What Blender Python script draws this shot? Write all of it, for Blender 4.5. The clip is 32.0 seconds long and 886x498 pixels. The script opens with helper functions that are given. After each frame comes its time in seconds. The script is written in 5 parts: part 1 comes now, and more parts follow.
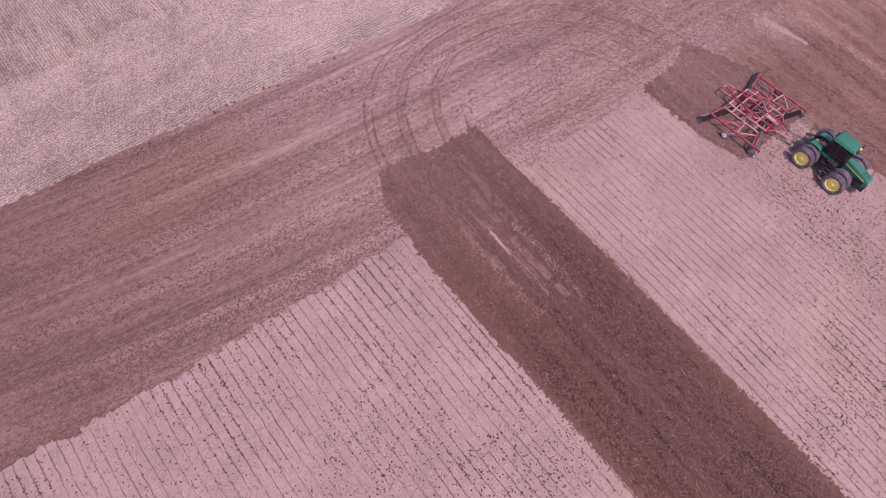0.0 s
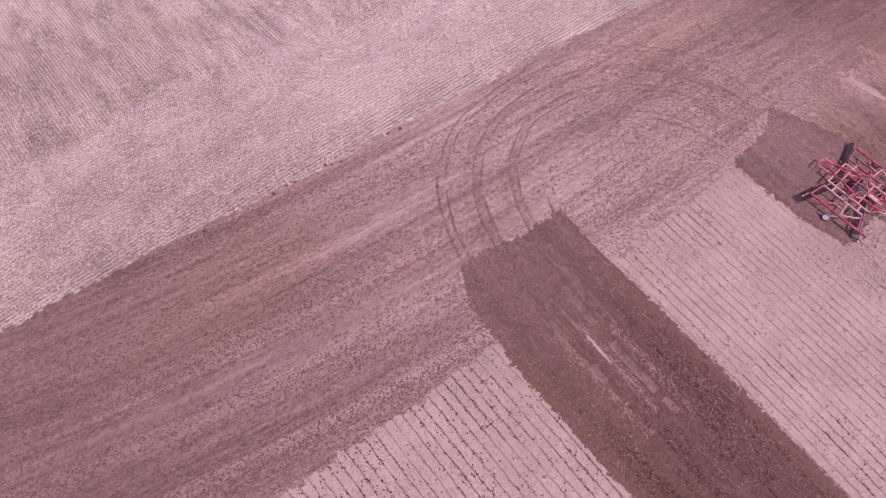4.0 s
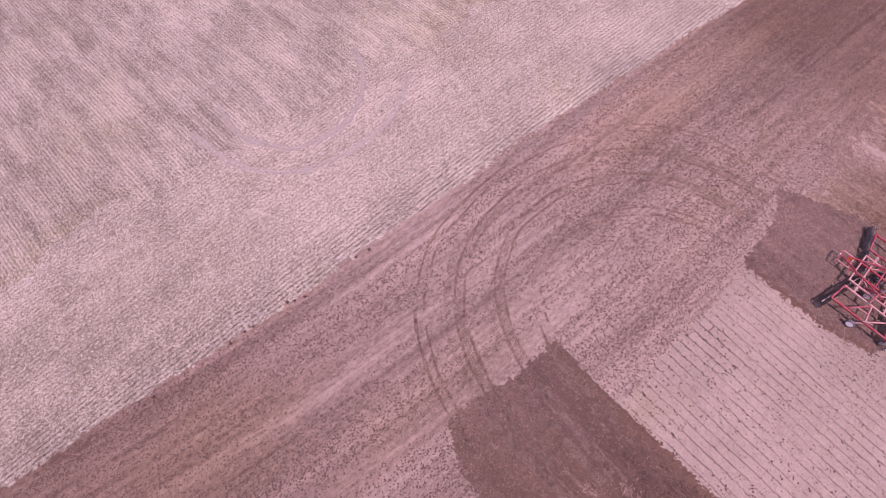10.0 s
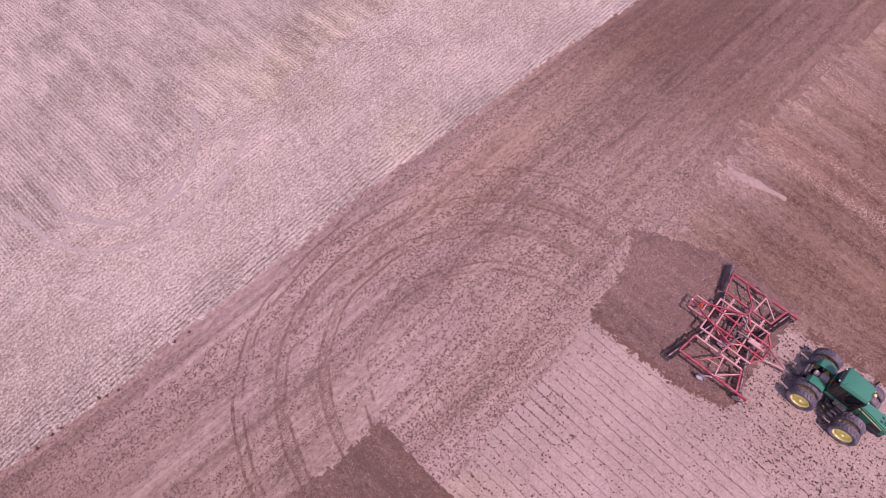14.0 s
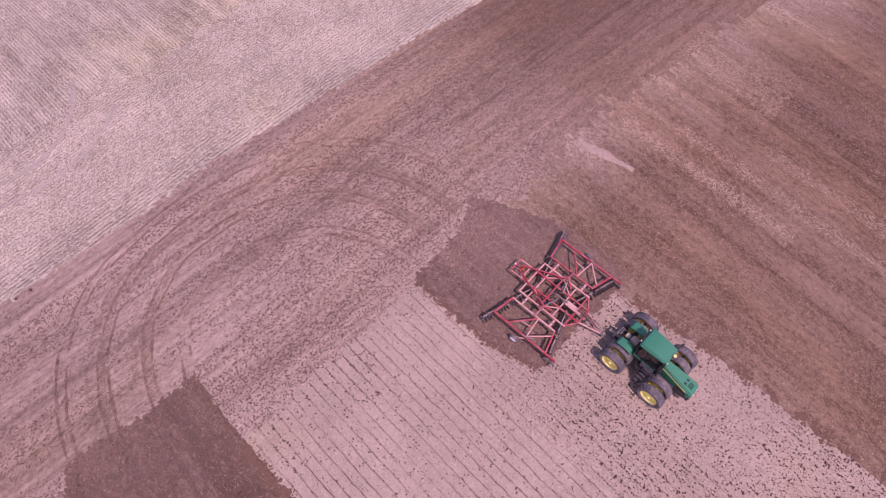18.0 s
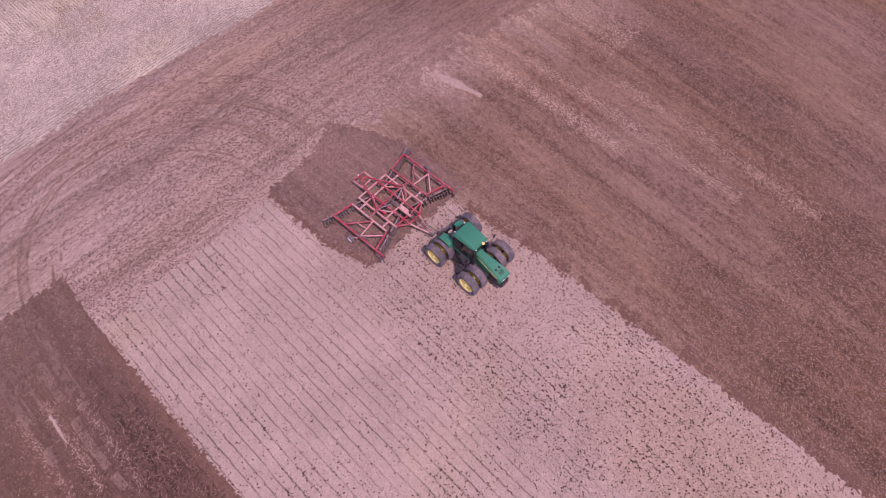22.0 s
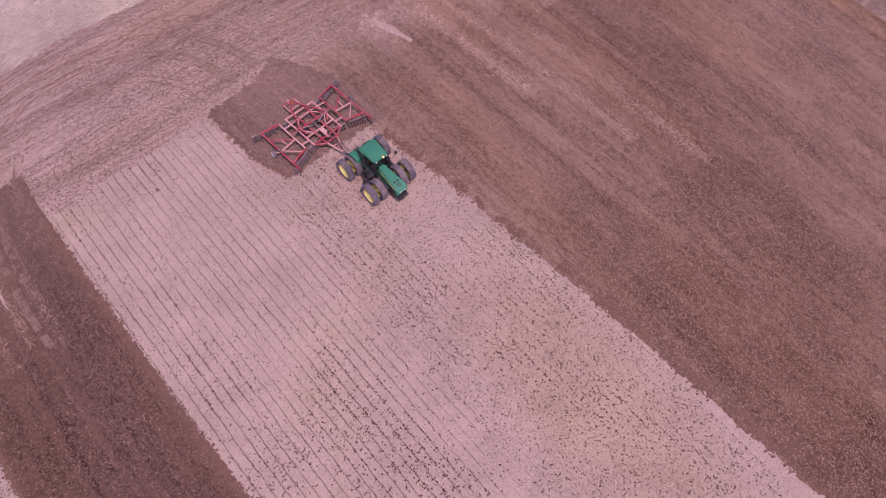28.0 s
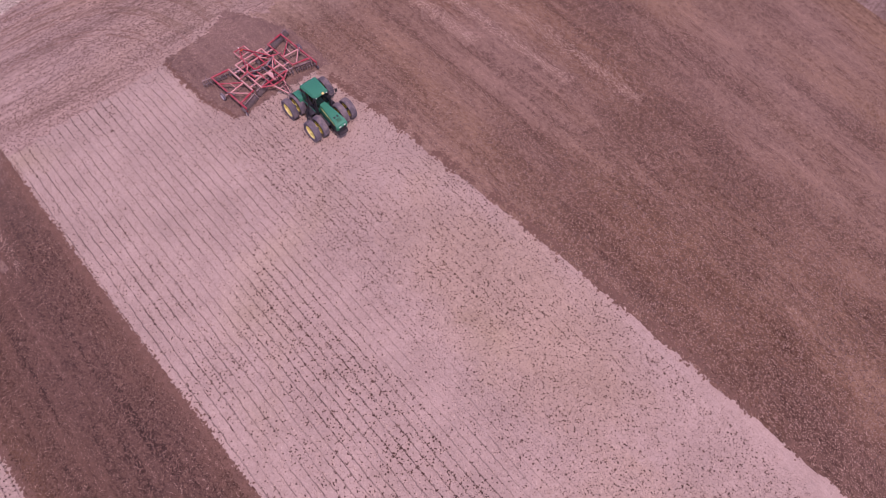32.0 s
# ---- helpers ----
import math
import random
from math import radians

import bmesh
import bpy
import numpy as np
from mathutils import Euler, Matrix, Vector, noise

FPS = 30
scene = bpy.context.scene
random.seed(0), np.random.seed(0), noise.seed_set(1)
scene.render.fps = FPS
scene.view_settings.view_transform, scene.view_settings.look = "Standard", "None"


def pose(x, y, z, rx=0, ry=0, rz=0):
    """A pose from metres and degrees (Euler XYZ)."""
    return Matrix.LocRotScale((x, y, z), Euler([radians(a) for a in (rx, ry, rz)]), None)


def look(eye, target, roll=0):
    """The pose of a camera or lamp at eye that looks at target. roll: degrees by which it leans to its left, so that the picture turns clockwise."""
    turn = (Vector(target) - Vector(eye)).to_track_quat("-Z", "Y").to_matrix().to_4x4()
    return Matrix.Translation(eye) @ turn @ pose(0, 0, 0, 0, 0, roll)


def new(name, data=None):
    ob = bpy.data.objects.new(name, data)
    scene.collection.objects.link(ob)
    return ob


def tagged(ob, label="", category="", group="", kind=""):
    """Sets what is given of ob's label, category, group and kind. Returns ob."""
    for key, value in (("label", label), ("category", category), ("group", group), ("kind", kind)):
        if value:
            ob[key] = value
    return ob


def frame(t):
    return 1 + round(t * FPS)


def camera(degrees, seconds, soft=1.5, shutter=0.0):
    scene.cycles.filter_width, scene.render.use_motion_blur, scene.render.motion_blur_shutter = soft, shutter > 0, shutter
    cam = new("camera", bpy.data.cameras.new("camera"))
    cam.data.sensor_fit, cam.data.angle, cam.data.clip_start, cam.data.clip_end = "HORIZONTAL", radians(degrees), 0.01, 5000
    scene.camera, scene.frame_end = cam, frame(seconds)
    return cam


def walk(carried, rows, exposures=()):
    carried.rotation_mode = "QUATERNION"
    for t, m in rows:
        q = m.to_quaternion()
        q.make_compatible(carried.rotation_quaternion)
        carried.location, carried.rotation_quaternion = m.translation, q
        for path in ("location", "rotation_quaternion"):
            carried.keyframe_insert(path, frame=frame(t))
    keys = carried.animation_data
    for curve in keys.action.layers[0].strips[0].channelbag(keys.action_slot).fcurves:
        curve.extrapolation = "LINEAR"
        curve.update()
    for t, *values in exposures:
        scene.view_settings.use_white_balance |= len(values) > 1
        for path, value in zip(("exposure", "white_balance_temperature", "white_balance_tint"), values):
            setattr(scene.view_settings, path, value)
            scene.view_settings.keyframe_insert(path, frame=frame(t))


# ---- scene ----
cam = camera(68.5, 32.0, soft=0.8)
PATH = [
    (0, (-2.782, -1.013, 43.863), (-1.989, -0.289, 42.176), 10.6),
    (0.5, (-2.769, -0.395, 43.648), (-1.974, 0.329, 41.962), 10.6),
    (1, (-2.767, 0.639, 43.678), (-1.969, 1.355, 41.99), 10.9),
    (1.5, (-2.788, 2.091, 43.685), (-1.99, 2.803, 41.995), 11.1),
    (2, (-2.882, 3.957, 43.687), (-2.078, 4.658, 41.995), 11.5),
    (2.5, (-2.898, 5.892, 43.582), (-2.091, 6.588, 41.89), 11.6),
    (3, (-2.863, 8.229, 43.749), (-2.059, 8.91, 42.049), 12.1),
    (3.5, (-2.778, 10.263, 43.744), (-1.973, 10.94, 42.042), 12.3),
    (5.5, (-1.664, 17.997, 43.866), (-0.869, 18.628, 42.142), 13.7),
    (6, (-1.422, 19.295, 43.681), (-0.621, 19.923, 41.959), 13.7),
    (6.5, (-0.949, 20.396, 43.606), (-0.147, 21.023, 41.885), 13.5),
    (7, (-0.353, 21.343, 43.66), (0.448, 21.966, 41.937), 13.3),
    (7.5, (0.304, 22.134, 43.811), (1.104, 22.751, 42.085), 13.4),
    (8, (1.085, 22.768, 43.926), (1.886, 23.378, 42.197), 13.3),
    (8.5, (1.997, 23.095, 44.066), (2.795, 23.7, 42.334), 13.1),
    (9, (2.874, 23.249, 44.031), (3.677, 23.846, 42.3), 13.0),
    (9.5, (4.697, 23.158, 44.301), (5.499, 23.748, 42.566), 12.4),
    (10, (7.348, 22.846, 44.731), (8.137, 23.433, 42.989), 11.5),
    (10.5, (10.066, 22.703, 45.098), (10.84, 23.281, 43.346), 10.9),
    (11, (12.42, 22.378, 45.314), (13.192, 22.948, 43.559), 10.2),
    (11.5, (14.16, 22.18, 45.483), (14.926, 22.749, 43.726), 9.8),
    (12, (16.22, 21.861, 45.62), (16.976, 22.431, 43.858), 9.3),
    (12.5, (18.447, 21.472, 45.79), (19.19, 22.043, 44.023), 8.7),
    (13, (20.63, 20.432, 45.934), (21.386, 20.993, 44.17), 7.5),
    (13.5, (21.742, 19.488, 45.964), (22.496, 20.054, 44.2), 7.1),
    (14, (22.344, 17.877, 45.965), (23.096, 18.455, 44.204), 6.5),
    (14.5, (23.009, 15.861, 46.004), (23.759, 16.457, 44.248), 5.8),
    (16.5, (28.239, 11.254, 46.382), (28.959, 11.878, 44.623), 3.7),
    (17, (29.351, 9.21, 46.093), (30.072, 9.847, 44.34), 3.2),
    (17.5, (30.116, 6.624, 45.681), (30.829, 7.284, 43.933), 2.4),
    (18, (30.653, 3.74, 45.5), (31.363, 4.414, 43.756), 1.8),
    (18.5, (31.084, 0.898, 45.589), (31.801, 1.577, 43.849), 1.4),
    (19, (31.813, -1.961, 45.673), (32.53, -1.276, 43.936), 0.4),
    (19.5, (32.148, -4.113, 45.818), (32.864, -3.422, 44.083), -0.0),
    (20, (32.361, -6.097, 45.939), (33.075, -5.395, 44.208), -0.3),
    (20.5, (32.647, -7.867, 45.989), (33.358, -7.157, 44.26), -0.6),
    (21, (32.964, -9.653, 45.856), (33.672, -8.936, 44.128), -1.0),
    (21.5, (33.382, -11.42, 45.6), (34.084, -10.693, 43.874), -1.6),
    (22, (33.62, -12.957, 45.313), (34.323, -12.224, 43.591), -1.7),
    (22.5, (33.987, -14.495, 45.359), (34.685, -13.762, 43.635), -1.9),
    (23, (34.325, -16.442, 45.275), (35.016, -15.694, 43.554), -2.6),
    (23.5, (34.564, -18.443, 45.247), (35.256, -17.687, 43.53), -2.8),
    (24, (34.876, -20.424, 45.278), (35.566, -19.666, 43.56), -3.1),
    (24.5, (34.986, -21.93, 45.279), (35.676, -21.167, 43.563), -3.1),
    (25, (34.889, -23.001, 45.345), (35.58, -22.236, 43.632), -2.9),
    (25.5, (34.929, -23.683, 45.496), (35.603, -22.9, 43.784), -2.7),
    (27.5, (34.715, -25.527, 45.979), (35.37, -24.725, 44.268), -2.4),
    (28, (34.524, -27.143, 45.87), (35.183, -26.335, 44.163), -2.6),
    (28.5, (34.652, -28.959, 45.699), (35.312, -28.149, 43.994), -3.2),
    (29, (34.547, -31.07, 45.456), (35.215, -30.259, 43.754), -3.5),
    (29.5, (34.386, -32.66, 45.303), (35.055, -31.842, 43.604), -3.5),
    (30, (34.173, -33.285, 45.083), (34.846, -32.466, 43.387), -3.3),
    (30.5, (34.027, -33.57, 44.979), (34.7, -32.75, 43.283), -3.3),
    (31, (33.987, -34.005, 44.788), (34.659, -33.183, 43.094), -3.3),
    (31.5, (33.921, -34.734, 44.665), (34.59, -33.907, 42.971), -3.3),
    (32, (34.006, -36.256, 44.514), (34.672, -35.429, 42.82), -3.4),
]
KELVIN, TINT = 6890, 69
STOPS = [(0.0, 0.08), (3.0, 0.18), (6.0, 0.23), (13.0, 0.24), (17.0, 0.22), (19.0, 0.15), (23.0, 0.09), (32.0, 0.08)]
walk(cam, [(t, look(eye, target, roll)) for t, eye, target, roll in PATH], exposures=[(t, s, KELVIN, TINT) for t, s in STOPS])

# ---- world, sun, exposure ----
SUN_DIR = Vector((-0.14, -0.56, 1.0))        # towards the sun
world = bpy.data.worlds.new("sky")
scene.world = world
world.use_nodes = True
_wn = world.node_tree.nodes
_sky = _wn.new("ShaderNodeTexSky")
_sky.sky_type = "NISHITA"
_sky.sun_disc = False
_sky.sun_elevation = math.atan2(SUN_DIR.z, math.hypot(SUN_DIR.x, SUN_DIR.y))
_sky.sun_rotation = math.atan2(SUN_DIR.x, SUN_DIR.y)
_sky.air_density, _sky.dust_density = 1.0, 1.5
_wn["Background"].inputs["Strength"].default_value = 0.15
world.node_tree.links.new(_sky.outputs["Color"], _wn["Background"].inputs["Color"])
sun = new("sun", bpy.data.lights.new("sun", "SUN"))
sun.data.energy, sun.data.angle, sun.data.color = 2.6, radians(0.6), (1.0, 0.95, 0.88)
sun.matrix_world = look(SUN_DIR * 100, (0, 0, 0))


# ---- materials ----
class Nodes:
    """A small wrapper that adds nodes and links them."""

    def __init__(self, name):
        self.mat = bpy.data.materials.new(name)
        self.mat.use_nodes = True
        self.nt = self.mat.node_tree
        self.bsdf = self.nt.nodes["Principled BSDF"]

    def add(self, kind, ins=None, **attrs):
        n = self.nt.nodes.new("ShaderNode" + kind)
        for k, v in attrs.items():
            setattr(n, k, v)
        for k, v in (ins or {}).items():
            self.put(n.inputs[k], v)
        return n

    def put(self, socket, v):
        if isinstance(v, bpy.types.NodeSocket):
            self.nt.links.new(v, socket)
        else:
            socket.default_value = v

    def math(self, op, a, b=0.0, clamp=False):
        n = self.add("Math", {0: a, 1: b}, operation=op, use_clamp=clamp)
        return n.outputs[0]

    def place(self, sx, sy, sz=1.0, turn=0.0):
        g = self.add("NewGeometry")
        m = self.add("Mapping", {"Vector": g.outputs["Position"], "Scale": (sx, sy, sz), "Rotation": (0, 0, turn)})
        return m.outputs[0]

    def drift(self, sx, sy):
        """Like place(), with y measured from the bowed lines along which the headland was worked."""
        sep = self.add("SeparateXYZ", {0: self.add("NewGeometry").outputs["Position"]})
        x, y = sep.outputs[0], sep.outputs[1]
        u = self.math("DIVIDE", self.math("MAXIMUM", self.math("SUBTRACT", 50.0, x), 0.0), 50.0)
        off = self.math("SUBTRACT", self.math("MULTIPLY", x, 0.03), self.math("MULTIPLY", self.math("POWER", u, 3.0), 2.83))
        v = self.add("CombineXYZ", {0: x, 1: self.math("ADD", y, off)})
        return self.add("Mapping", {"Vector": v.outputs[0], "Scale": (sx, sy, 1.0)}).outputs[0]

    def patch_at(self, at, size, rag=0.5, scale=0.5):
        """1 inside a ragged oval at that place, fading to 0 outside it."""
        sep = self.add("SeparateXYZ", {0: self.add("NewGeometry").outputs["Position"]})
        dx = self.math("DIVIDE", self.math("SUBTRACT", sep.outputs[0], at[0]), size[0])
        dy = self.math("DIVIDE", self.math("SUBTRACT", sep.outputs[1], at[1]), size[1])
        d = self.math("ADD", self.math("MULTIPLY", dx, dx), self.math("MULTIPLY", dy, dy))
        d = self.math("ADD", d, self.math("MULTIPLY", self.math("SUBTRACT", self.noise(self.place(1, 0.5), scale, 4.0, 0.7), 0.5), rag * 3.0))
        return self.step(d, 1.15, 0.25)

    def noise(self, vec, scale, detail=3.0, rough=0.6):
        return self.add("TexNoise", {"Vector": vec, "Scale": scale, "Detail": detail, "Roughness": rough}).outputs[0]

    def ramp(self, fac, stops):
        n = self.add("ValToRGB", {0: fac})
        el = n.color_ramp.elements
        while len(el) < len(stops):
            el.new(0.5)
        for e, (p, c) in zip(el, stops):
            e.position, e.color = p, (*c, 1) if len(c) == 3 else c
        return n.outputs[0]

    def step(self, fac, lo, hi):
        n = self.add("MapRange", {"Value": fac, "From Min": lo, "From Max": hi})
        return n.outputs[0]

    def mix(self, fac, a, b, blend="MIX"):
        n = self.add("Mix", data_type="RGBA", blend_type=blend)
        self.put(n.inputs[0], fac)
        for s, v in ((n.inputs[6], a), (n.inputs[7], b)):
            self.put(s, (*v, 1) if isinstance(v, tuple) else v)
        return n.outputs[2]

    def eastward(self):
        """0 on the headland, 1 on the east field, with a ragged blend of some metres between."""
        sep = self.add("SeparateXYZ", {0: self.add("NewGeometry").outputs["Position"]})
        x, y = sep.outputs[0], sep.outputs[1]
        bend = self.math("MULTIPLY", self.math("MAXIMUM", self.math("SUBTRACT", x, 75.0), 0.0), 0.19)
        off = self.math("ADD", y, bend)
        off = self.math("ADD", off, self.math("MULTIPLY", self.math("SUBTRACT", self.noise(self.place(1, 0.4), 0.32, 3.0, 0.6), 0.5), 9.0))
        off = self.math("ADD", off, self.math("MULTIPLY", self.math("SUBTRACT", self.noise(self.place(1, 0.7), 1.5, 4.0, 0.7), 0.5), 10.0))
        return self.math("MULTIPLY", self.step(off, 21.5, 13.5), self.step(x, 55.0, 58.5))

    def done(self, color, rough=0.9, height=None, strength=0.6, distance=0.05):
        self.put(self.bsdf.inputs["Base Color"], color)
        self.put(self.bsdf.inputs["Roughness"], rough)
        self.bsdf.inputs["Specular IOR Level"].default_value = 0.2
        if height is not None:
            b = self.add("Bump", {"Height": height, "Strength": strength, "Distance": distance})
            self.nt.links.new(b.outputs[0], self.bsdf.inputs["Normal"])
        return self.mat


def soil(name, dark, light, along, streak=0.5, chaff=0.5, chaff_color=(0.55, 0.46, 0.36), crumbs=0.5, patch=0.35, warm=0.35, clods=1.9, drag=0.6, merge=None, dim_ends=0.0, dusted=0.0, deep=0.26, lines=1.3, lumps=0.9, tone_patches=()):
    """Worked soil: bands along the working direction, clods, crumbs, painted clod shadow and pale bits of residue."""
    s = Nodes(name)
    sx, sy = (0.02, 1.0) if along == "x" else (1.0, 0.025)
    way = s.drift if along == "x" else s.place
    broad = s.noise(way(sx * 1.0, sy * 1.0), 0.35, 3.0, 0.55)
    fine = s.noise(way(0.05, 1.0) if along == "x" else way(1.0, 0.07), 2.2, 4.0, 0.65)
    blot = s.noise(s.place(1, 1), 0.11, 4.0, 0.6)
    dx, dy = (drag, 1.0) if along == "x" else (1.0, drag)
    lump = s.noise(s.place(dx, dy), 1.7, 3.0, 0.6)
    clod = s.noise(s.place(dx, dy), 3.6, 5.0, 0.72)
    grit = s.noise(s.place(1, 1), 14.0, 3.0, 0.7)
    lx, ly = (0.02, 1.0) if along == "x" else (1.0, 0.02)
    mid = s.noise(way(lx, ly), 1.1, 3.0, 0.7)
    v = s.math("MULTIPLY", s.math("SUBTRACT", broad, 0.5), streak * 2.0)
    v = s.math("ADD", v, s.math("MULTIPLY", s.math("SUBTRACT", mid, 0.5), streak * 1.7))
    v = s.math("ADD", v, s.math("MULTIPLY", s.math("SUBTRACT", fine, 0.5), streak * lines))
    v = s.math("ADD", v, s.math("MULTIPLY", s.math("SUBTRACT", blot, 0.5), patch * 2.0))
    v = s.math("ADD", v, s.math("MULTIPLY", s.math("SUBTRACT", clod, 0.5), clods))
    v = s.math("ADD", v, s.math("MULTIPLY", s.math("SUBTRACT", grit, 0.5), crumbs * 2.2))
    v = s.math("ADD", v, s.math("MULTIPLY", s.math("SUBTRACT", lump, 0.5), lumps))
    v = s.math("ADD", v, 0.5, clamp=True)
    if merge:
        far = s.eastward()
        col = s.mix(far, s.mix(v, merge[0], merge[1]), s.mix(v, merge[2], merge[3]))
    else:
        col = s.mix(v, dark, light)
    # both headland ends: darker brown soil, with lens corner falloff painted in
    if dim_ends:
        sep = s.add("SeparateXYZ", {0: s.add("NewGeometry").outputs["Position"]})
        dim = s.step(s.math("ADD", sep.outputs[0], s.math("MULTIPLY", s.math("SUBTRACT", broad, 0.5), 26.0)), 24.0, -8.0)
        dim = s.math("MAXIMUM", dim, s.math("MULTIPLY", s.step(s.math("ADD", sep.outputs[0], s.math("MULTIPLY", s.math("SUBTRACT", broad, 0.5), 30.0)), 56.0, 74.0), 1.0))
        col = s.mix(s.math("MULTIPLY", dim, dim_ends), col, (0.55, 0.45, 0.40), "MULTIPLY")
    if dusted:
        sep = s.add("SeparateXYZ", {0: s.add("NewGeometry").outputs["Position"]})
        dry = s.step(s.math("ADD", sep.outputs[1], s.math("MULTIPLY", s.math("SUBTRACT", lump, 0.5), 14.0)), 8.0, 28.0)
        col = s.mix(s.math("MULTIPLY", dry, dusted), col, (0.33, 0.24, 0.185))
    hx, hy = (0.25, 1.0) if along == "x" else (1.0, 0.25)
    hue = s.step(s.noise(s.place(hx, hy), 0.09, 3.0, 0.6), 0.42, 0.68)
    col = s.mix(s.math("MULTIPLY", hue, warm), col, (1.0, 0.93, 0.66), "MULTIPLY")
    for at, size, tint, much in tone_patches:
        col = s.mix(s.math("MULTIPLY", s.patch_at(at, size), much), col, tint, "MULTIPLY")
    vor = s.add("TexVoronoi", {"Vector": s.place(1, 1), "Scale": 4.2, "Randomness": 1.0})
    bits = s.math("MULTIPLY", s.step(vor.outputs["Distance"], 0.24, 0.12), s.step(s.noise(s.place(1, 1), 3.1, 3.0, 0.8), 0.68 - 0.2 * chaff, 0.74 - 0.2 * chaff))
    col = s.mix(s.math("MULTIPLY", bits, 0.6), col, chaff_color)
    # dark spots paint the shadow between clods; the bump sinks them too
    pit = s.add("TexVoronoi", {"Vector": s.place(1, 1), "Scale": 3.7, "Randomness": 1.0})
    shade_pits = s.math("MULTIPLY", s.step(pit.outputs["Distance"], 0.30, 0.12), s.step(s.noise(s.place(1, 1), 2.7, 3.0, 0.8), 0.50, 0.60))
    col = s.mix(s.math("MULTIPLY", shade_pits, 0.42 * crumbs + 0.06), col, tuple(c * 0.55 for c in dark))
    h = s.math("SUBTRACT", s.math("ADD", s.math("ADD", clod, s.math("MULTIPLY", lump, lumps)), s.math("MULTIPLY", grit, 0.35)), s.math("MULTIPLY", shade_pits, 0.3))
    return s.done(col, 0.95, h, 1.0, deep)


def stubble(name, base, pale, dark, spacing, along, line=0.5, width=0.17, fleck=0.5, phase=0.0, bend=0.5, fade=None, cell=4.2, olive=0.0, gaps=0.0, run_on=0.35, wander=0.29, floor=0.35, rim=False, swath=0.0, tone_patches=(), patchy=0.5, spread=(0.72, 1.14), rows=1.0):
    """Cut crop rows: pale residue between, dark broken lines along the rows, dark flecks of chaff."""
    s = Nodes(name)
    g = s.add("NewGeometry")
    sep = s.add("SeparateXYZ", {0: g.outputs["Position"]})
    across, run = (sep.outputs[0], sep.outputs[1]) if along == "y" else (sep.outputs[1], sep.outputs[0])
    wob = s.noise(s.place(1, 1), 0.5, 2.0)
    wob2 = s.noise(s.place(1, 1), 3.2, 3.0)
    u = s.math("ADD", across, s.math("MULTIPLY", s.math("SUBTRACT", wob, 0.5), bend))
    u = s.math("ADD", u, s.math("MULTIPLY", s.math("SUBTRACT", wob2, 0.5), wander * spacing))
    u = s.math("FRACT", s.math("ADD", s.math("DIVIDE", u, spacing), phase))
    d = s.math("ABSOLUTE", s.math("SUBTRACT", u, 0.5))
    rowline = s.step(d, width, width * 0.25)
    rx, ry = (1.0, run_on) if along == "y" else (run_on, 1.0)
    broken = s.step(s.noise(s.place(rx, ry), 3.4, 4.0, 0.75), 0.40 - gaps, 0.56 - gaps)
    weight = s.step(s.noise(s.place(1, 1), 0.13, 3.0), 0.35, 0.62)
    if fade:
        keep = s.step(s.math("ADD", sep.outputs[0], s.math("MULTIPLY", s.math("SUBTRACT", wob, 0.5), 14.0)), fade[1], fade[0])
        rowline = s.math("MULTIPLY", rowline, s.math("ADD", s.math("MULTIPLY", keep, 0.82), 0.18))
    keep = s.math("ADD", s.math("MULTIPLY", weight, 1.0 - floor), floor)
    keep = s.math("MULTIPLY", keep, rows)
    if rim:
        off = s.math("ADD", s.math("SUBTRACT", sep.outputs[1], 45.4), s.math("MULTIPLY", sep.outputs[0], 0.09))
        keep = s.math("MAXIMUM", keep, s.math("MULTIPLY", s.step(s.math("ADD", off, s.math("MULTIPLY", wob, 4.0)), 7.0, 2.5), 1.25))
    rowline = s.math("MULTIPLY", rowline, s.math("MULTIPLY", broken, keep))
    patch = s.noise(s.place(1, 1), 0.16, 4.0, 0.6)
    mott = s.noise(s.place(1, 1), 4.6, 4.0, 0.75)
    mid = s.noise(s.place(1, 1), 1.3, 4.0, 0.65)
    grit = s.noise(s.place(1, 1), 9.0, 4.0, 0.75)
    v = s.math("ADD", s.math("MULTIPLY", patch, patchy), s.math("ADD", s.math("MULTIPLY", mid, 0.5 * patchy), s.math("ADD", s.math("MULTIPLY", grit, 0.6), s.math("MULTIPLY", mott, 0.5))))
    if swath:
        wide = s.noise(s.place(1, 0.02) if along == "y" else s.place(0.02, 1), 0.75, 3.0, 0.65)
        v = s.math("ADD", v, s.math("MULTIPLY", s.math("SUBTRACT", wide, 0.5), swath))
    v = s.math("ADD", v, 0.375 - 0.75 * patchy)
    col = s.mix(s.step(v, spread[0], spread[1]), base, pale)
    for at, size, tint, much in tone_patches:
        col = s.mix(s.math("MULTIPLY", s.patch_at(at, size), much), col, tint, "MULTIPLY")
    if olive:
        o = s.step(s.noise(s.place(1, 1), 0.075, 3.0, 0.6), 0.56, 0.74)
        col = s.mix(s.math("MULTIPLY", o, olive), col, (0.92, 0.96, 0.66), "MULTIPLY")
    vor = s.add("TexVoronoi", {"Vector": s.place(1, 1), "Scale": cell, "Randomness": 1.0})
    spots = s.math("MULTIPLY", s.step(vor.outputs["Distance"], 0.26, 0.14), s.step(s.noise(s.place(1, 1), 2.3, 4.0, 0.8), 0.68 - 0.22 * fleck, 0.74 - 0.22 * fleck))
    col = s.mix(s.math("MULTIPLY", spots, 0.62), col, dark)
    # row lines: dark stub colour and the shade along the rows, painted together
    col = s.mix(s.math("MULTIPLY", rowline, line), col, dark)
